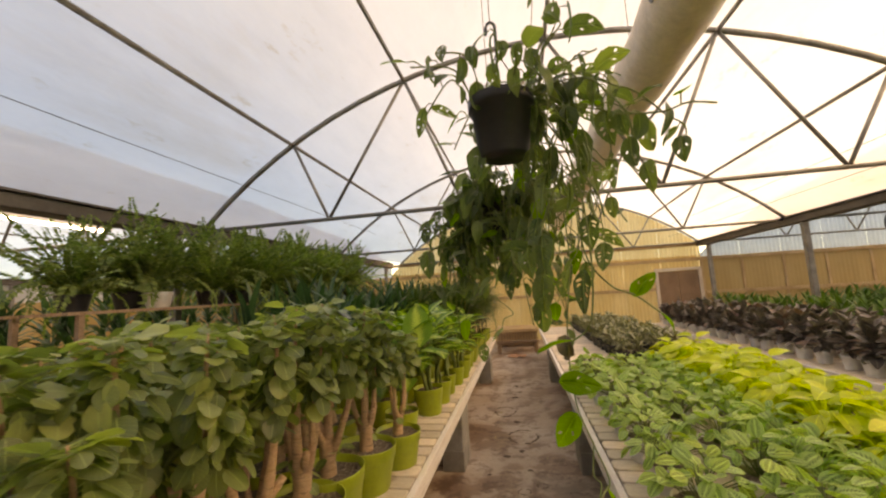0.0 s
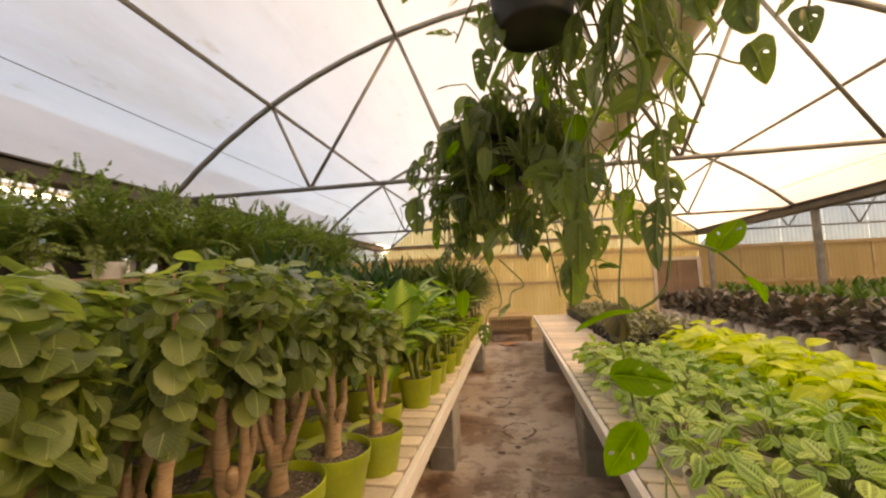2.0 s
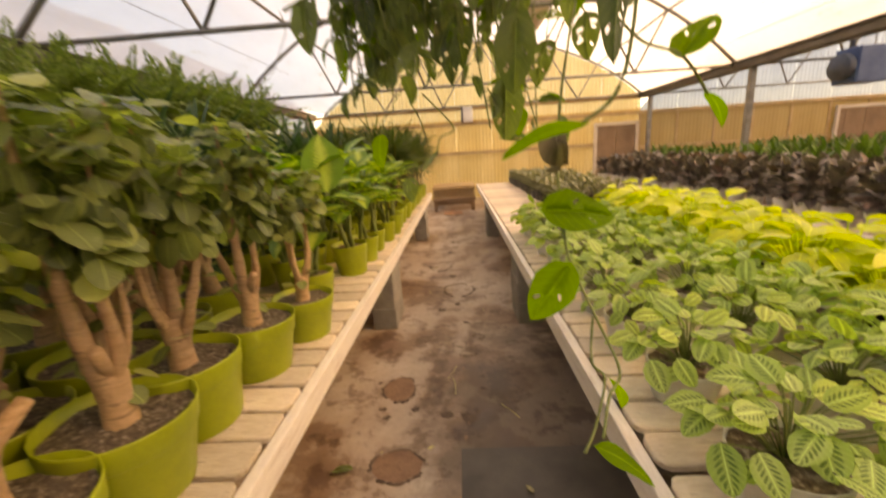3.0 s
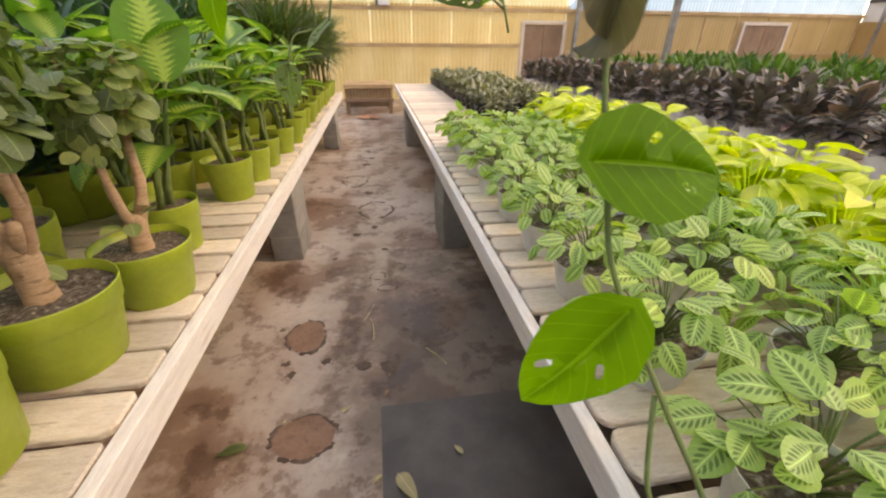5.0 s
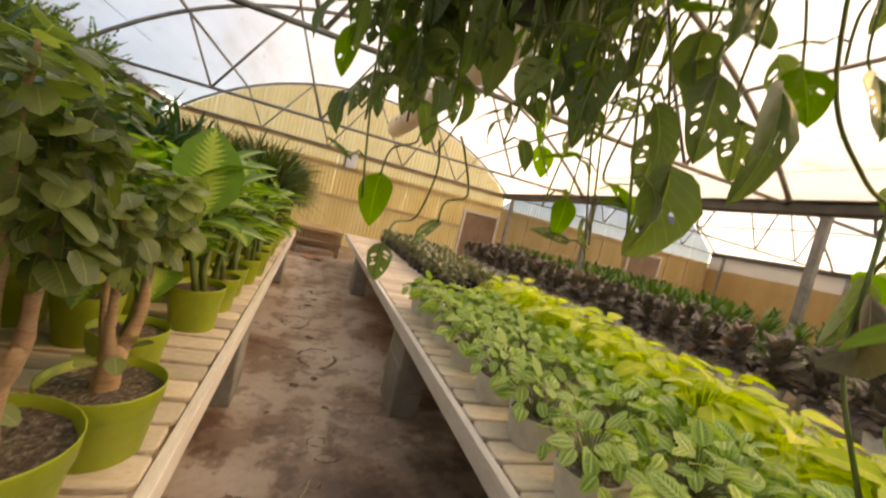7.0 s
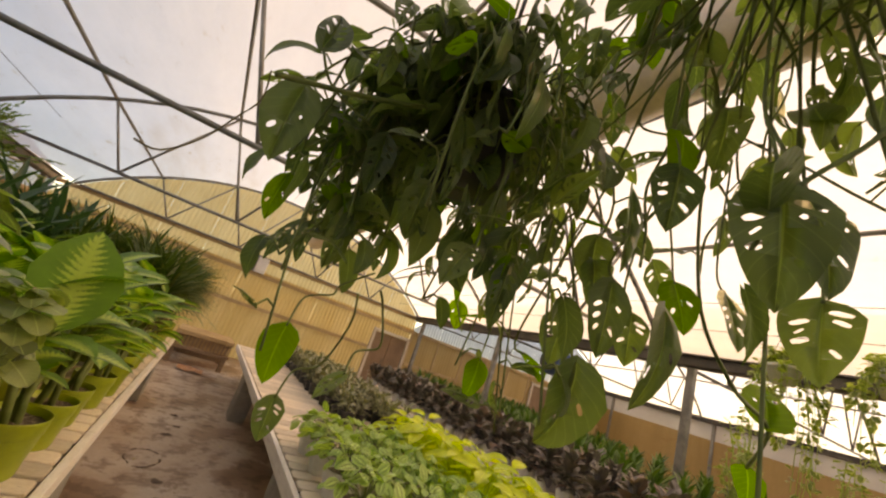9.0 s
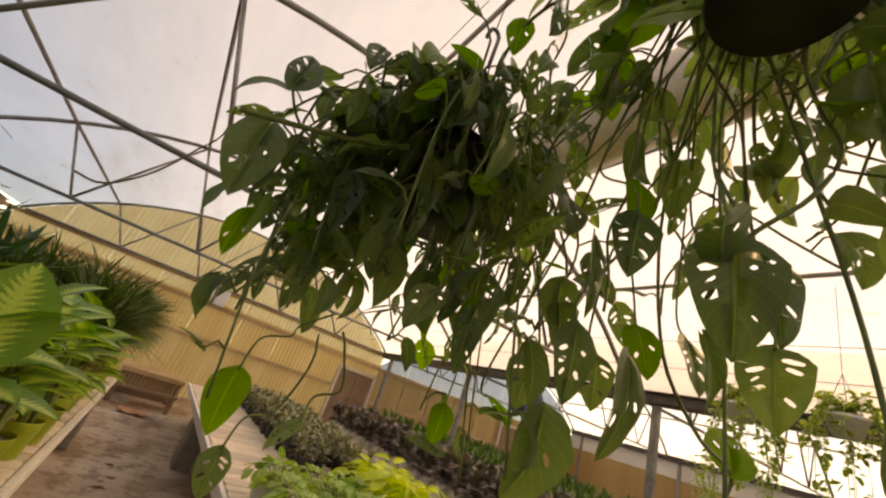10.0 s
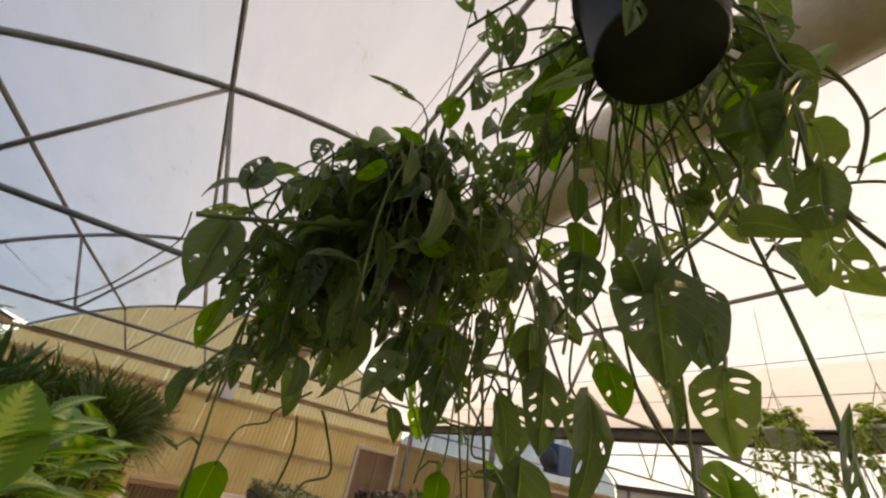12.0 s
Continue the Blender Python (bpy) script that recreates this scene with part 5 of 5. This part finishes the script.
for k in range(42):
    a = 6.28 * k / 42 + rnd.uniform(-.2, .2)
    o = rim2(a)
    d = Vector((math.cos(a), math.sin(a), 0))
    reach, fall = rnd.uniform(0.03, 0.19), rnd.uniform(0.06, 0.42)
    two.vine(wander(rnd, [o - d * 0.05, o + d * reach * 0.7 + Vector((0, 0, rnd.uniform(0.0, 0.08))), o + d * reach - Vector((0, 0, fall * 0.4)), o + d * reach * rnd.uniform(0.5, 1.0) - Vector((0, 0, fall))], 0.025),
             rnd, 0.048, (0.06, 0.115), 0.0026, 0.08, clear_of_camera, 1)
for k in range(24):
    a = rnd.uniform(0, 6.28)
    o = rim2(a) - Vector((0, 0, 0.03))
    d = Vector((math.cos(a), math.sin(a), 0))
    two.vine([o, o + d * 0.05 + Vector((0, 0, rnd.uniform(0.05, 0.12))), o + d * rnd.uniform(0.06, 0.18) + Vector((0, 0, rnd.uniform(-0.04, 0.14)))], rnd, 0.04, (0.06, 0.10), 0.0026, 0.04, clear_of_camera, 1)
for k in range(20):    # the thicker fall on the far left of the pot
    a = rnd.uniform(1.75, 3.2)
    o = rim2(a)
    d = Vector((math.cos(a), math.sin(a), 0))
    reach, fall = rnd.uniform(0.02, 0.22), rnd.uniform(0.15, 0.42)
    two.vine(wander(rnd, [o - d * 0.05, o + d * reach * 0.8 + Vector((0, 0, rnd.uniform(0.0, 0.05))), o + d * reach - Vector((0, 0, fall * 0.4)), o + d * reach * rnd.uniform(0.8, 1.1) - Vector((0, 0, fall * 0.7)), o + d * reach * rnd.uniform(0.6, 1.1) - Vector((0, 0, fall))], 0.03),
             rnd, 0.05, (0.06, 0.12), 0.0026, 0.08, clear_of_camera, 1)
for k in range(9):     # thin stems that stray below the mass
    a = rnd.uniform(0, 6.28)
    o = rim2(a)
    d = Vector((math.cos(a), math.sin(a), 0))
    fall = rnd.uniform(0.45, 0.6)
    two.vine(wander(rnd, [o, o + d * 0.12 - Vector((0, 0, 0.15)), o + d * 0.14 - Vector((0, 0, fall * 0.6)), o + d * 0.16 - Vector((0, 0, fall))], 0.05), rnd, 0.1, (0.05, 0.10), 0.0022, 0.2, clear_of_camera, 3)
two.vine([rim2(3.0), (0.38, 2.24, 1.93), (0.26, 2.20, 1.85), (0.15, 2.16, 1.785)], rnd, 5.0, radius=0.0045)
two.blade((0.186, 2.21, 1.815), 160, -80, 0.125, 0, False, 1, True)
hung(two, (0.569, 2.136, 1.689), 150, -76, 0.135, 5, False, 10, rim2(4.6))
hung(two, (0.315, 2.328, 1.442), 160, -60, 0.10, 3, True, 5, (0.42, 2.3, 1.62))
hung(two, (0.383, 2.50, 1.30), 165, -72, 0.085, 2, False, 0, (0.42, 2.35, 1.58))
hung(two, (0.46, 2.45, 1.40), 110, -40, 0.08, 6, False, 0, (0.46, 2.35, 1.6))
two.blade((0.185, 2.17, 1.865), -30, 76, 0.105, 55, False, 0)
two.vine([(0.185, 2.17, 1.865), (0.22, 2.19, 1.83), (0.30, 2.23, 1.83)], rnd, 5.0, radius=0.0022)
for k in range(26):    # leaves over the near and upper side of the mass
    a = rnd.uniform(3.0, 6.0)
    at = Vector((0.53 + math.cos(a) * rnd.uniform(0.06, 0.24), 2.31 + math.sin(a) * rnd.uniform(0.06, 0.22), rnd.uniform(1.72, 2.2)))
    two.blade(at, rnd.uniform(100, 190), rnd.uniform(-85, -10), rnd.uniform(0.08, 0.13), rnd.uniform(-35, 35), False, k)
    two.stalks.tube([at - two.o, (at + rim2(a)) / 2 - two.o + Vector((0, 0, 0.03)), rim2(a) - two.o], 0.002, 4, False)

# leaves on the near side of the first pot, on short arching stems
for x, y, z, az, el, size, k, young in ((0.66, 1.70, 2.06, 20, -60, 0.10, 0, False), (0.70, 1.66, 1.97, 60, -70, 0.13, 4, False), (0.76, 1.66, 1.93, 330, -65, 0.10, 7, False),
                                        (0.74, 1.72, 2.02, 100, -30, 0.10, 1, True), (0.72, 1.64, 2.04, 10, -45, 0.10, 2, False), (0.80, 1.74, 2.10, 300, -40, 0.11, 5, False),
                                        (0.78, 1.66, 2.12, 350, -20, 0.09, 0, True), (0.70, 1.72, 2.18, 40, -50, 0.10, 2, False), (0.84, 1.70, 2.0, 200, -70, 0.10, 4, False), (0.50, 1.72, 2.10, 150, -55, 0.11, 5, False)):
    at = Vector((x, y, z))
    if clear_of_camera(at):
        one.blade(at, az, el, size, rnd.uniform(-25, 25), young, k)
        o = rim(rnd.uniform(-1.0, 0.3))
        one.vine([at, at + Vector((rnd.uniform(-.03, .03), 0.01, 0.05)), at.lerp(o, 0.5) + Vector((rnd.uniform(0, 0.09), rnd.uniform(-0.05, 0.03), rnd.uniform(0.0, 0.12))), o], rnd, 5.0, radius=0.0022)
one.blade((0.745, 1.735, 1.455), 60, -4, 0.14, 8, True, 2)
one.vine([(0.745, 1.735, 1.455), (0.80, 1.72, 1.52), (0.82, 1.74, 1.75), (0.80, 1.78, 2.02), (0.72, 1.80, 2.24), rim(0.0)], rnd, 5.0, radius=0.003)
one.blade((0.79, 1.71, 1.66), 40, -78, 0.13, 10, False, 4)
one.finish()
# a bare aerial root that droops from the stray stem's tip
part("aerial_root", Shape().tube([p - two.o for p in smooth_line([(0.145, 2.151, 1.781), (0.15, 2.159, 1.743), (0.137, 2.147, 1.701), (0.121, 2.129, 1.653), (0.101, 2.098, 1.614), (0.084, 2.076, 1.608)], 4)], 0.0011, 5), BROWN_STEM, two.t, "thin brown aerial root")
two.finish()

# ---- the unit heater hung in the next bay ----
t = thing("unit_heater", "blue enamelled unit heater hung under the roof", "heater", at=pose(7.26, 8.3, 2.10, 0, 0, 0))
part("body", Shape().box(-0.26, 0.26, -0.22, 0.22, 0.0, 0.55, bevel=0.025), BLUE, t, smooth=False)
part("fan_housing", Shape().lathe([(0.0, 0.0), (0.2, 0.0), (0.21, 0.05), (0.2, 0.12)], 20, pose(-0.38, 0, 0.27, 0, 90, 0)), GREY, t, "dark round fan housing")
for k in range(6):
    z = 0.08 + 0.075 * k
    part("louvre", Shape().box(0.262, 0.31, -0.19, 0.19, z, z + 0.012, pose(0, 0, 0, 0, 0, 0)), GREY, t, "grey air louvre", smooth=False)
for dy in (-0.16, 0.16):
    part("hanging_rod", Shape().tube([(0, dy, 0.54), (0, dy, arch_z(-3.5) - 2.10)], 0.008, 6), STEEL, t)
part("flue", Shape().tube([(-0.1, 0.1, 0.5), (-0.1, 0.1, 0.75), (-0.45, 0.1, 0.9)], 0.05, 10), STEEL, t, "metal flue pipe")

# ---- tall pale vines on racks further right ----
def pale_bush(seed):
    rnd = random.Random(seed)
    t = thing("pale_vine", "tall leafy pale green variegated vine in a black pot", "potted plant", "pale vines by the posts")
    pot(t, 0.12, 0.16, POT_BLACK, "pale_black")
    fol = Shape()
    for c in range(10):
        a = rnd.uniform(0, 6.28)
        pts = bent(rnd, (0, 0, 0.14), (math.cos(a) * rnd.uniform(.05, .3), math.sin(a) * rnd.uniform(.05, .3), rnd.uniform(0.8, 1.35)), 0.05, 6)
        fol.tube(pts, 0.005, 4, False)
        for i in range(26):
            q = rnd.uniform(0.5, 5.99)
            p = pts[int(q)].lerp(pts[int(q) + 1], q - int(q))
            size = rnd.uniform(0.045, 0.08)
            leaf(fol, "small", turn(p, rnd.uniform(0, 360), rnd.uniform(-40, 40), rnd.uniform(-30, 30)) @ Matrix.Translation((0, rnd.uniform(0.01, 0.06), 0)), size, size * 0.7, 0.5, 0.2)
    part("foliage", fol, PALE, t)
    return t


pale = [pale_bush(401), pale_bush(402)]
place(pale, [(5.2, 3.7, TOP + 0.002), (5.15, 2.95, TOP + 0.002), (5.25, 2.2, TOP + 0.002), (5.15, 1.4, TOP + 0.002), (6.6, 4.3, TOP + 0.002), (6.7, 3.2, TOP + 0.002), (6.6, 2.2, TOP + 0.002)], 31, 0.04, (0.85, 1.1))
drop_all(pale)


def hanging_planter(seed, x, y, z):
    rnd = random.Random(seed)
    t = thing("hanging_planter", "white hanging pot of pale variegated trailing vine", "hanging plant", "pale hanging planters", at=Matrix.Translation((x, y, z)))
    s = Shape().lathe([(0, 0), (0.09, 0), (0.13, 0.13), (0.14, 0.135), (0.14, 0.16), (0.128, 0.16), (0.12, 0.12)], 20)
    part("pot", s, POT_WHITE, t, "white plastic pot")
    for k in range(3):
        part("hanger_wire", Shape().tube([(0.13 * math.cos(2.1 * k), 0.13 * math.sin(2.1 * k), 0.15), (0, 0, 0.5)], 0.003, 4), DARK_STEEL, t)
    part("hanging_cord", Shape().tube([(0, 0, 0.5), (0, 0, arch_z(x - MID_X) - z)], 0.003, 4), DARK_STEEL, t)
    fol = Shape()
    for c in range(22):
        a = rnd.uniform(0, 6.28)
        d = Vector((math.cos(a), math.sin(a), 0))
        fall = rnd.choice((rnd.uniform(0.0, 0.3), rnd.uniform(0.4, 1.1)))
        line = smooth_line([Vector((0, 0, 0.13)), d * 0.12 + Vector((0, 0, rnd.uniform(0.2, 0.34))), d * rnd.uniform(0.18, 0.28) - Vector((0, 0, fall * 0.4 - 0.1)), d * rnd.uniform(0.15, 0.3) - Vector((0, 0, fall))], 6)
        fol.tube(line, 0.003, 4, False)
        for i in range(26):
            p = line[rnd.randrange(2, len(line))]
            size = rnd.uniform(0.045, 0.085)
            leaf(fol, "small", turn(p, rnd.uniform(0, 360), rnd.uniform(-60, 40), rnd.uniform(-30, 30)) @ Matrix.Translation((0, rnd.uniform(0.0, 0.04), 0)), size, size * 0.75, 0.5, 0.2)
    part("foliage", fol, PALE, t)


for i, (x, y, z) in enumerate(((4.7, 3.25, 2.32), (4.7, 2.55, 2.34), (4.75, 1.95, 2.33), (4.7, 1.3, 2.32))):
    hanging_planter(410 + i, x, y, z)

# ---- the aisle floor ----
def ring_cover(x, y, rx, ry, seed, filled):
    rnd = random.Random(seed)
    n = 60
    w = [rnd.uniform(-1, 1) for _ in range(6)]
    r = [1 + 0.035 * sum(w[j] * math.sin((j + 2) * 6.2832 * k / n + 9 * w[5 - j]) for j in range(6)) + rnd.uniform(-.03, .03) for k in range(n)]
    thick = [rnd.uniform(0.2, 1.9) * (1.0 if filled else 0.8) for k in range(n)]
    s = Shape()
    for q, z in ((1.08, 0.0005), (1.05, 0.004), (0.98, 0.004), (0.94, 0.002)):
        s.v += [(x + rx * (1 + (q - 1) * thick[k]) * r[k] * math.cos(6.2832 * k / n), y + ry * (1 + (q - 1) * thick[k]) * r[k] * math.sin(6.2832 * k / n), z) for k in range(n)]
        s.uv += [(0.5, 0.5)] * n
    gap = [math.sin(5 * 6.2832 * k / n + w[0] * 9) + math.sin(3 * 6.2832 * k / n + w[1] * 9) > 0.9 for k in range(n)]
    s.f = [(i * n + k, i * n + (k + 1) % n, (i + 1) * n + (k + 1) % n, (i + 1) * n + k) for i in range(3) for k in range(n) if not gap[k]]
    t = thing("floor_plug", "rusty round patch with a dark cracked rim in the floor", "floor patch", "rusty floor patches")
    part("rim", s, CRACK, t, "dark broken rim")
    if filled:
        c = Shape()
        c.v = [(x, y, 0.005)] + [(x + rx * 0.95 * r[k] * math.cos(6.2832 * k / n), y + ry * 0.95 * r[k] * math.sin(6.2832 * k / n), 0.004) for k in range(n)]
        c.uv = [(0.5, 0.5)] * (n + 1)
        c.f = [(0, 1 + k, 1 + (k + 1) % n) for k in range(n)]
        part("plate", c, RUST, t, "rusty brown plate")


for i, (x, y, rx, ry, fill) in enumerate(((0.12, 3.26, 0.10, 0.13, True), (0.195, 2.64, 0.125, 0.10, True), (0.27, 5.92, 0.13, 0.2, False), (0.50, 3.82, 0.05, 0.045, False), (0.648, 3.93, 0.045, 0.04, False), (0.558, 3.67, 0.06, 0.035, False), (0.50, 5.02, 0.15, 0.2, False), (0.04, 2.363, 0.055, 0.05, True), (-0.25, 2.33, 0.08, 0.06, True))):
    ring_cover(x, y, rx, ry, 500 + i, fill)
for i, (x, y, q) in enumerate(((0.637, 3.236, 0.022), (0.649, 3.368, 0.02), (0.419, 2.993, 0.05), (0.547, 2.976, 0.06), (0.084, 2.986, 0.03), (0.60, 3.02, 0.025), (-0.02, 3.33, 0.02), (0.05, 3.06, 0.028),
                               (0.24, 3.05, 0.03), (0.34, 4.5, 0.05), (0.48, 4.62, 0.04), (0.42, 5.5, 0.06), (0.38, 6.6, 0.06), (0.45, 6.9, 0.05), (0.40, 7.3, 0.06), (0.56, 4.2, 0.03), (0.2, 4.1, 0.025), (0.82, 3.1, 0.025))):
    rnd = random.Random(600 + i)
    c = Shape()
    c.v = [(x, y, 0.003)] + [(x + q * rnd.uniform(0.5, 1.1) * math.cos(k * 0.4488), y + q * rnd.uniform(0.4, 1.0) * math.sin(k * 0.4488), 0.0025) for k in range(14)]
    c.uv = [(0.5, 0.5)] * 15
    c.f = [(0, 1 + k, 1 + (k + 1) % 14) for k in range(14)]
    solid("floor_chip", c, CRACK, "small dark chipped hollow in the concrete floor", "floor chip", "floor chips", smooth=False)
s = Shape()
s.box(0.50, 1.25, 0.9, 2.74, 0.0, 0.003)
solid("floor_mat", s, RUBBER, "damp black rubber mat lying in the aisle", "mat")


def fallen(x, y, az, size, material, label):
    t = Shape()
    leaf(t, "heart", turn(Vector((x, y, 0.012)), az, 4, 6), size, size * 0.5, 0.25, 0.3, 0, 0.05)
    solid("fallen_leaf", t, material, label, "leaf", "fallen leaves", smooth=True)


fallen(-0.02, 2.62, 100, 0.10, SWISS, "curled dark green leaf fallen on the floor")
fallen(0.56, 2.42, -150, 0.11, DRYLEAF, "pale dry leaf fallen on the floor")
fallen(0.80, 2.47, 30, 0.045, DRYLEAF, "small pale leaf scrap on the floor")
rnd = random.Random(77)
for k in range(26):
    fallen(rnd.uniform(0.1, 0.9), rnd.uniform(2.2, 8.0), rnd.uniform(0, 360), rnd.uniform(0.015, 0.04), random.Random(k).choice((DRYLEAF, RUST, RUST)), "small dry leaf scrap on the concrete")
for k, (x, y, a, q) in enumerate(((0.42, 3.35, 70, 0.16), (0.47, 3.18, 95, 0.18), (0.82, 2.95, 125, 0.15))):
    d = Vector((math.cos(radians(a)), math.sin(radians(a)), 0)) * q
    solid("straw", Shape().tube([(x, y, 0.004), tuple(Vector((x, y, 0.006)) + d * 0.5 + Vector((0.008, 0, 0))), tuple(Vector((x, y, 0.004)) + d)], 0.002, 4), DRYLEAF, "thin dry straw lying on the floor", "straw", "straws")
# crumpled brown paper by the cross bench
rnd = random.Random(9)
s = Shape()
for i in range(7):
    for j in range(5):
        s.v.append((0.18 + 0.07 * i, 10.0 + 0.09 * j, 0.01 + rnd.uniform(0, 0.05)))
        s.uv.append((0.5, 0.5))
s.f = [(i * 5 + j, i * 5 + j + 1, i * 5 + j + 6, i * 5 + j + 5) for i in range(6) for j in range(4)]
solid("paper_sack", s, TERRA, "crumpled brown paper sack on the floor", "paper")

# ---- strip light in the bay on the left ----
t = thing("strip_light", "white fluorescent strip light hung under the roof", "ceiling light", at=Matrix.Translation((-6.0, 4.9, 2.97)))
part("housing", Shape().box(-0.08, 0.08, -0.75, 0.75, 0.0, 0.06, bevel=0.01), POT_WHITE, t, smooth=False)
tube_mat, tn, tlk, tp = shader("lit_tube")
tp.inputs["Emission Color"].default_value, tp.inputs["Emission Strength"].default_value = (1.0, 0.97, 0.9, 1), 6.0
part("tube", Shape().tube([(0, -0.7, -0.02), (0, 0.7, -0.02)], 0.02, 10), tube_mat, t, "glowing white tube")
for dy in (-0.6, 0.6):
    part("hanging_chain", Shape().tube([(0, dy, 0.06), (0, dy, arch_z(-6.0 - BAYS[0]) - 2.97)], 0.004, 4), DARK_STEEL, t)
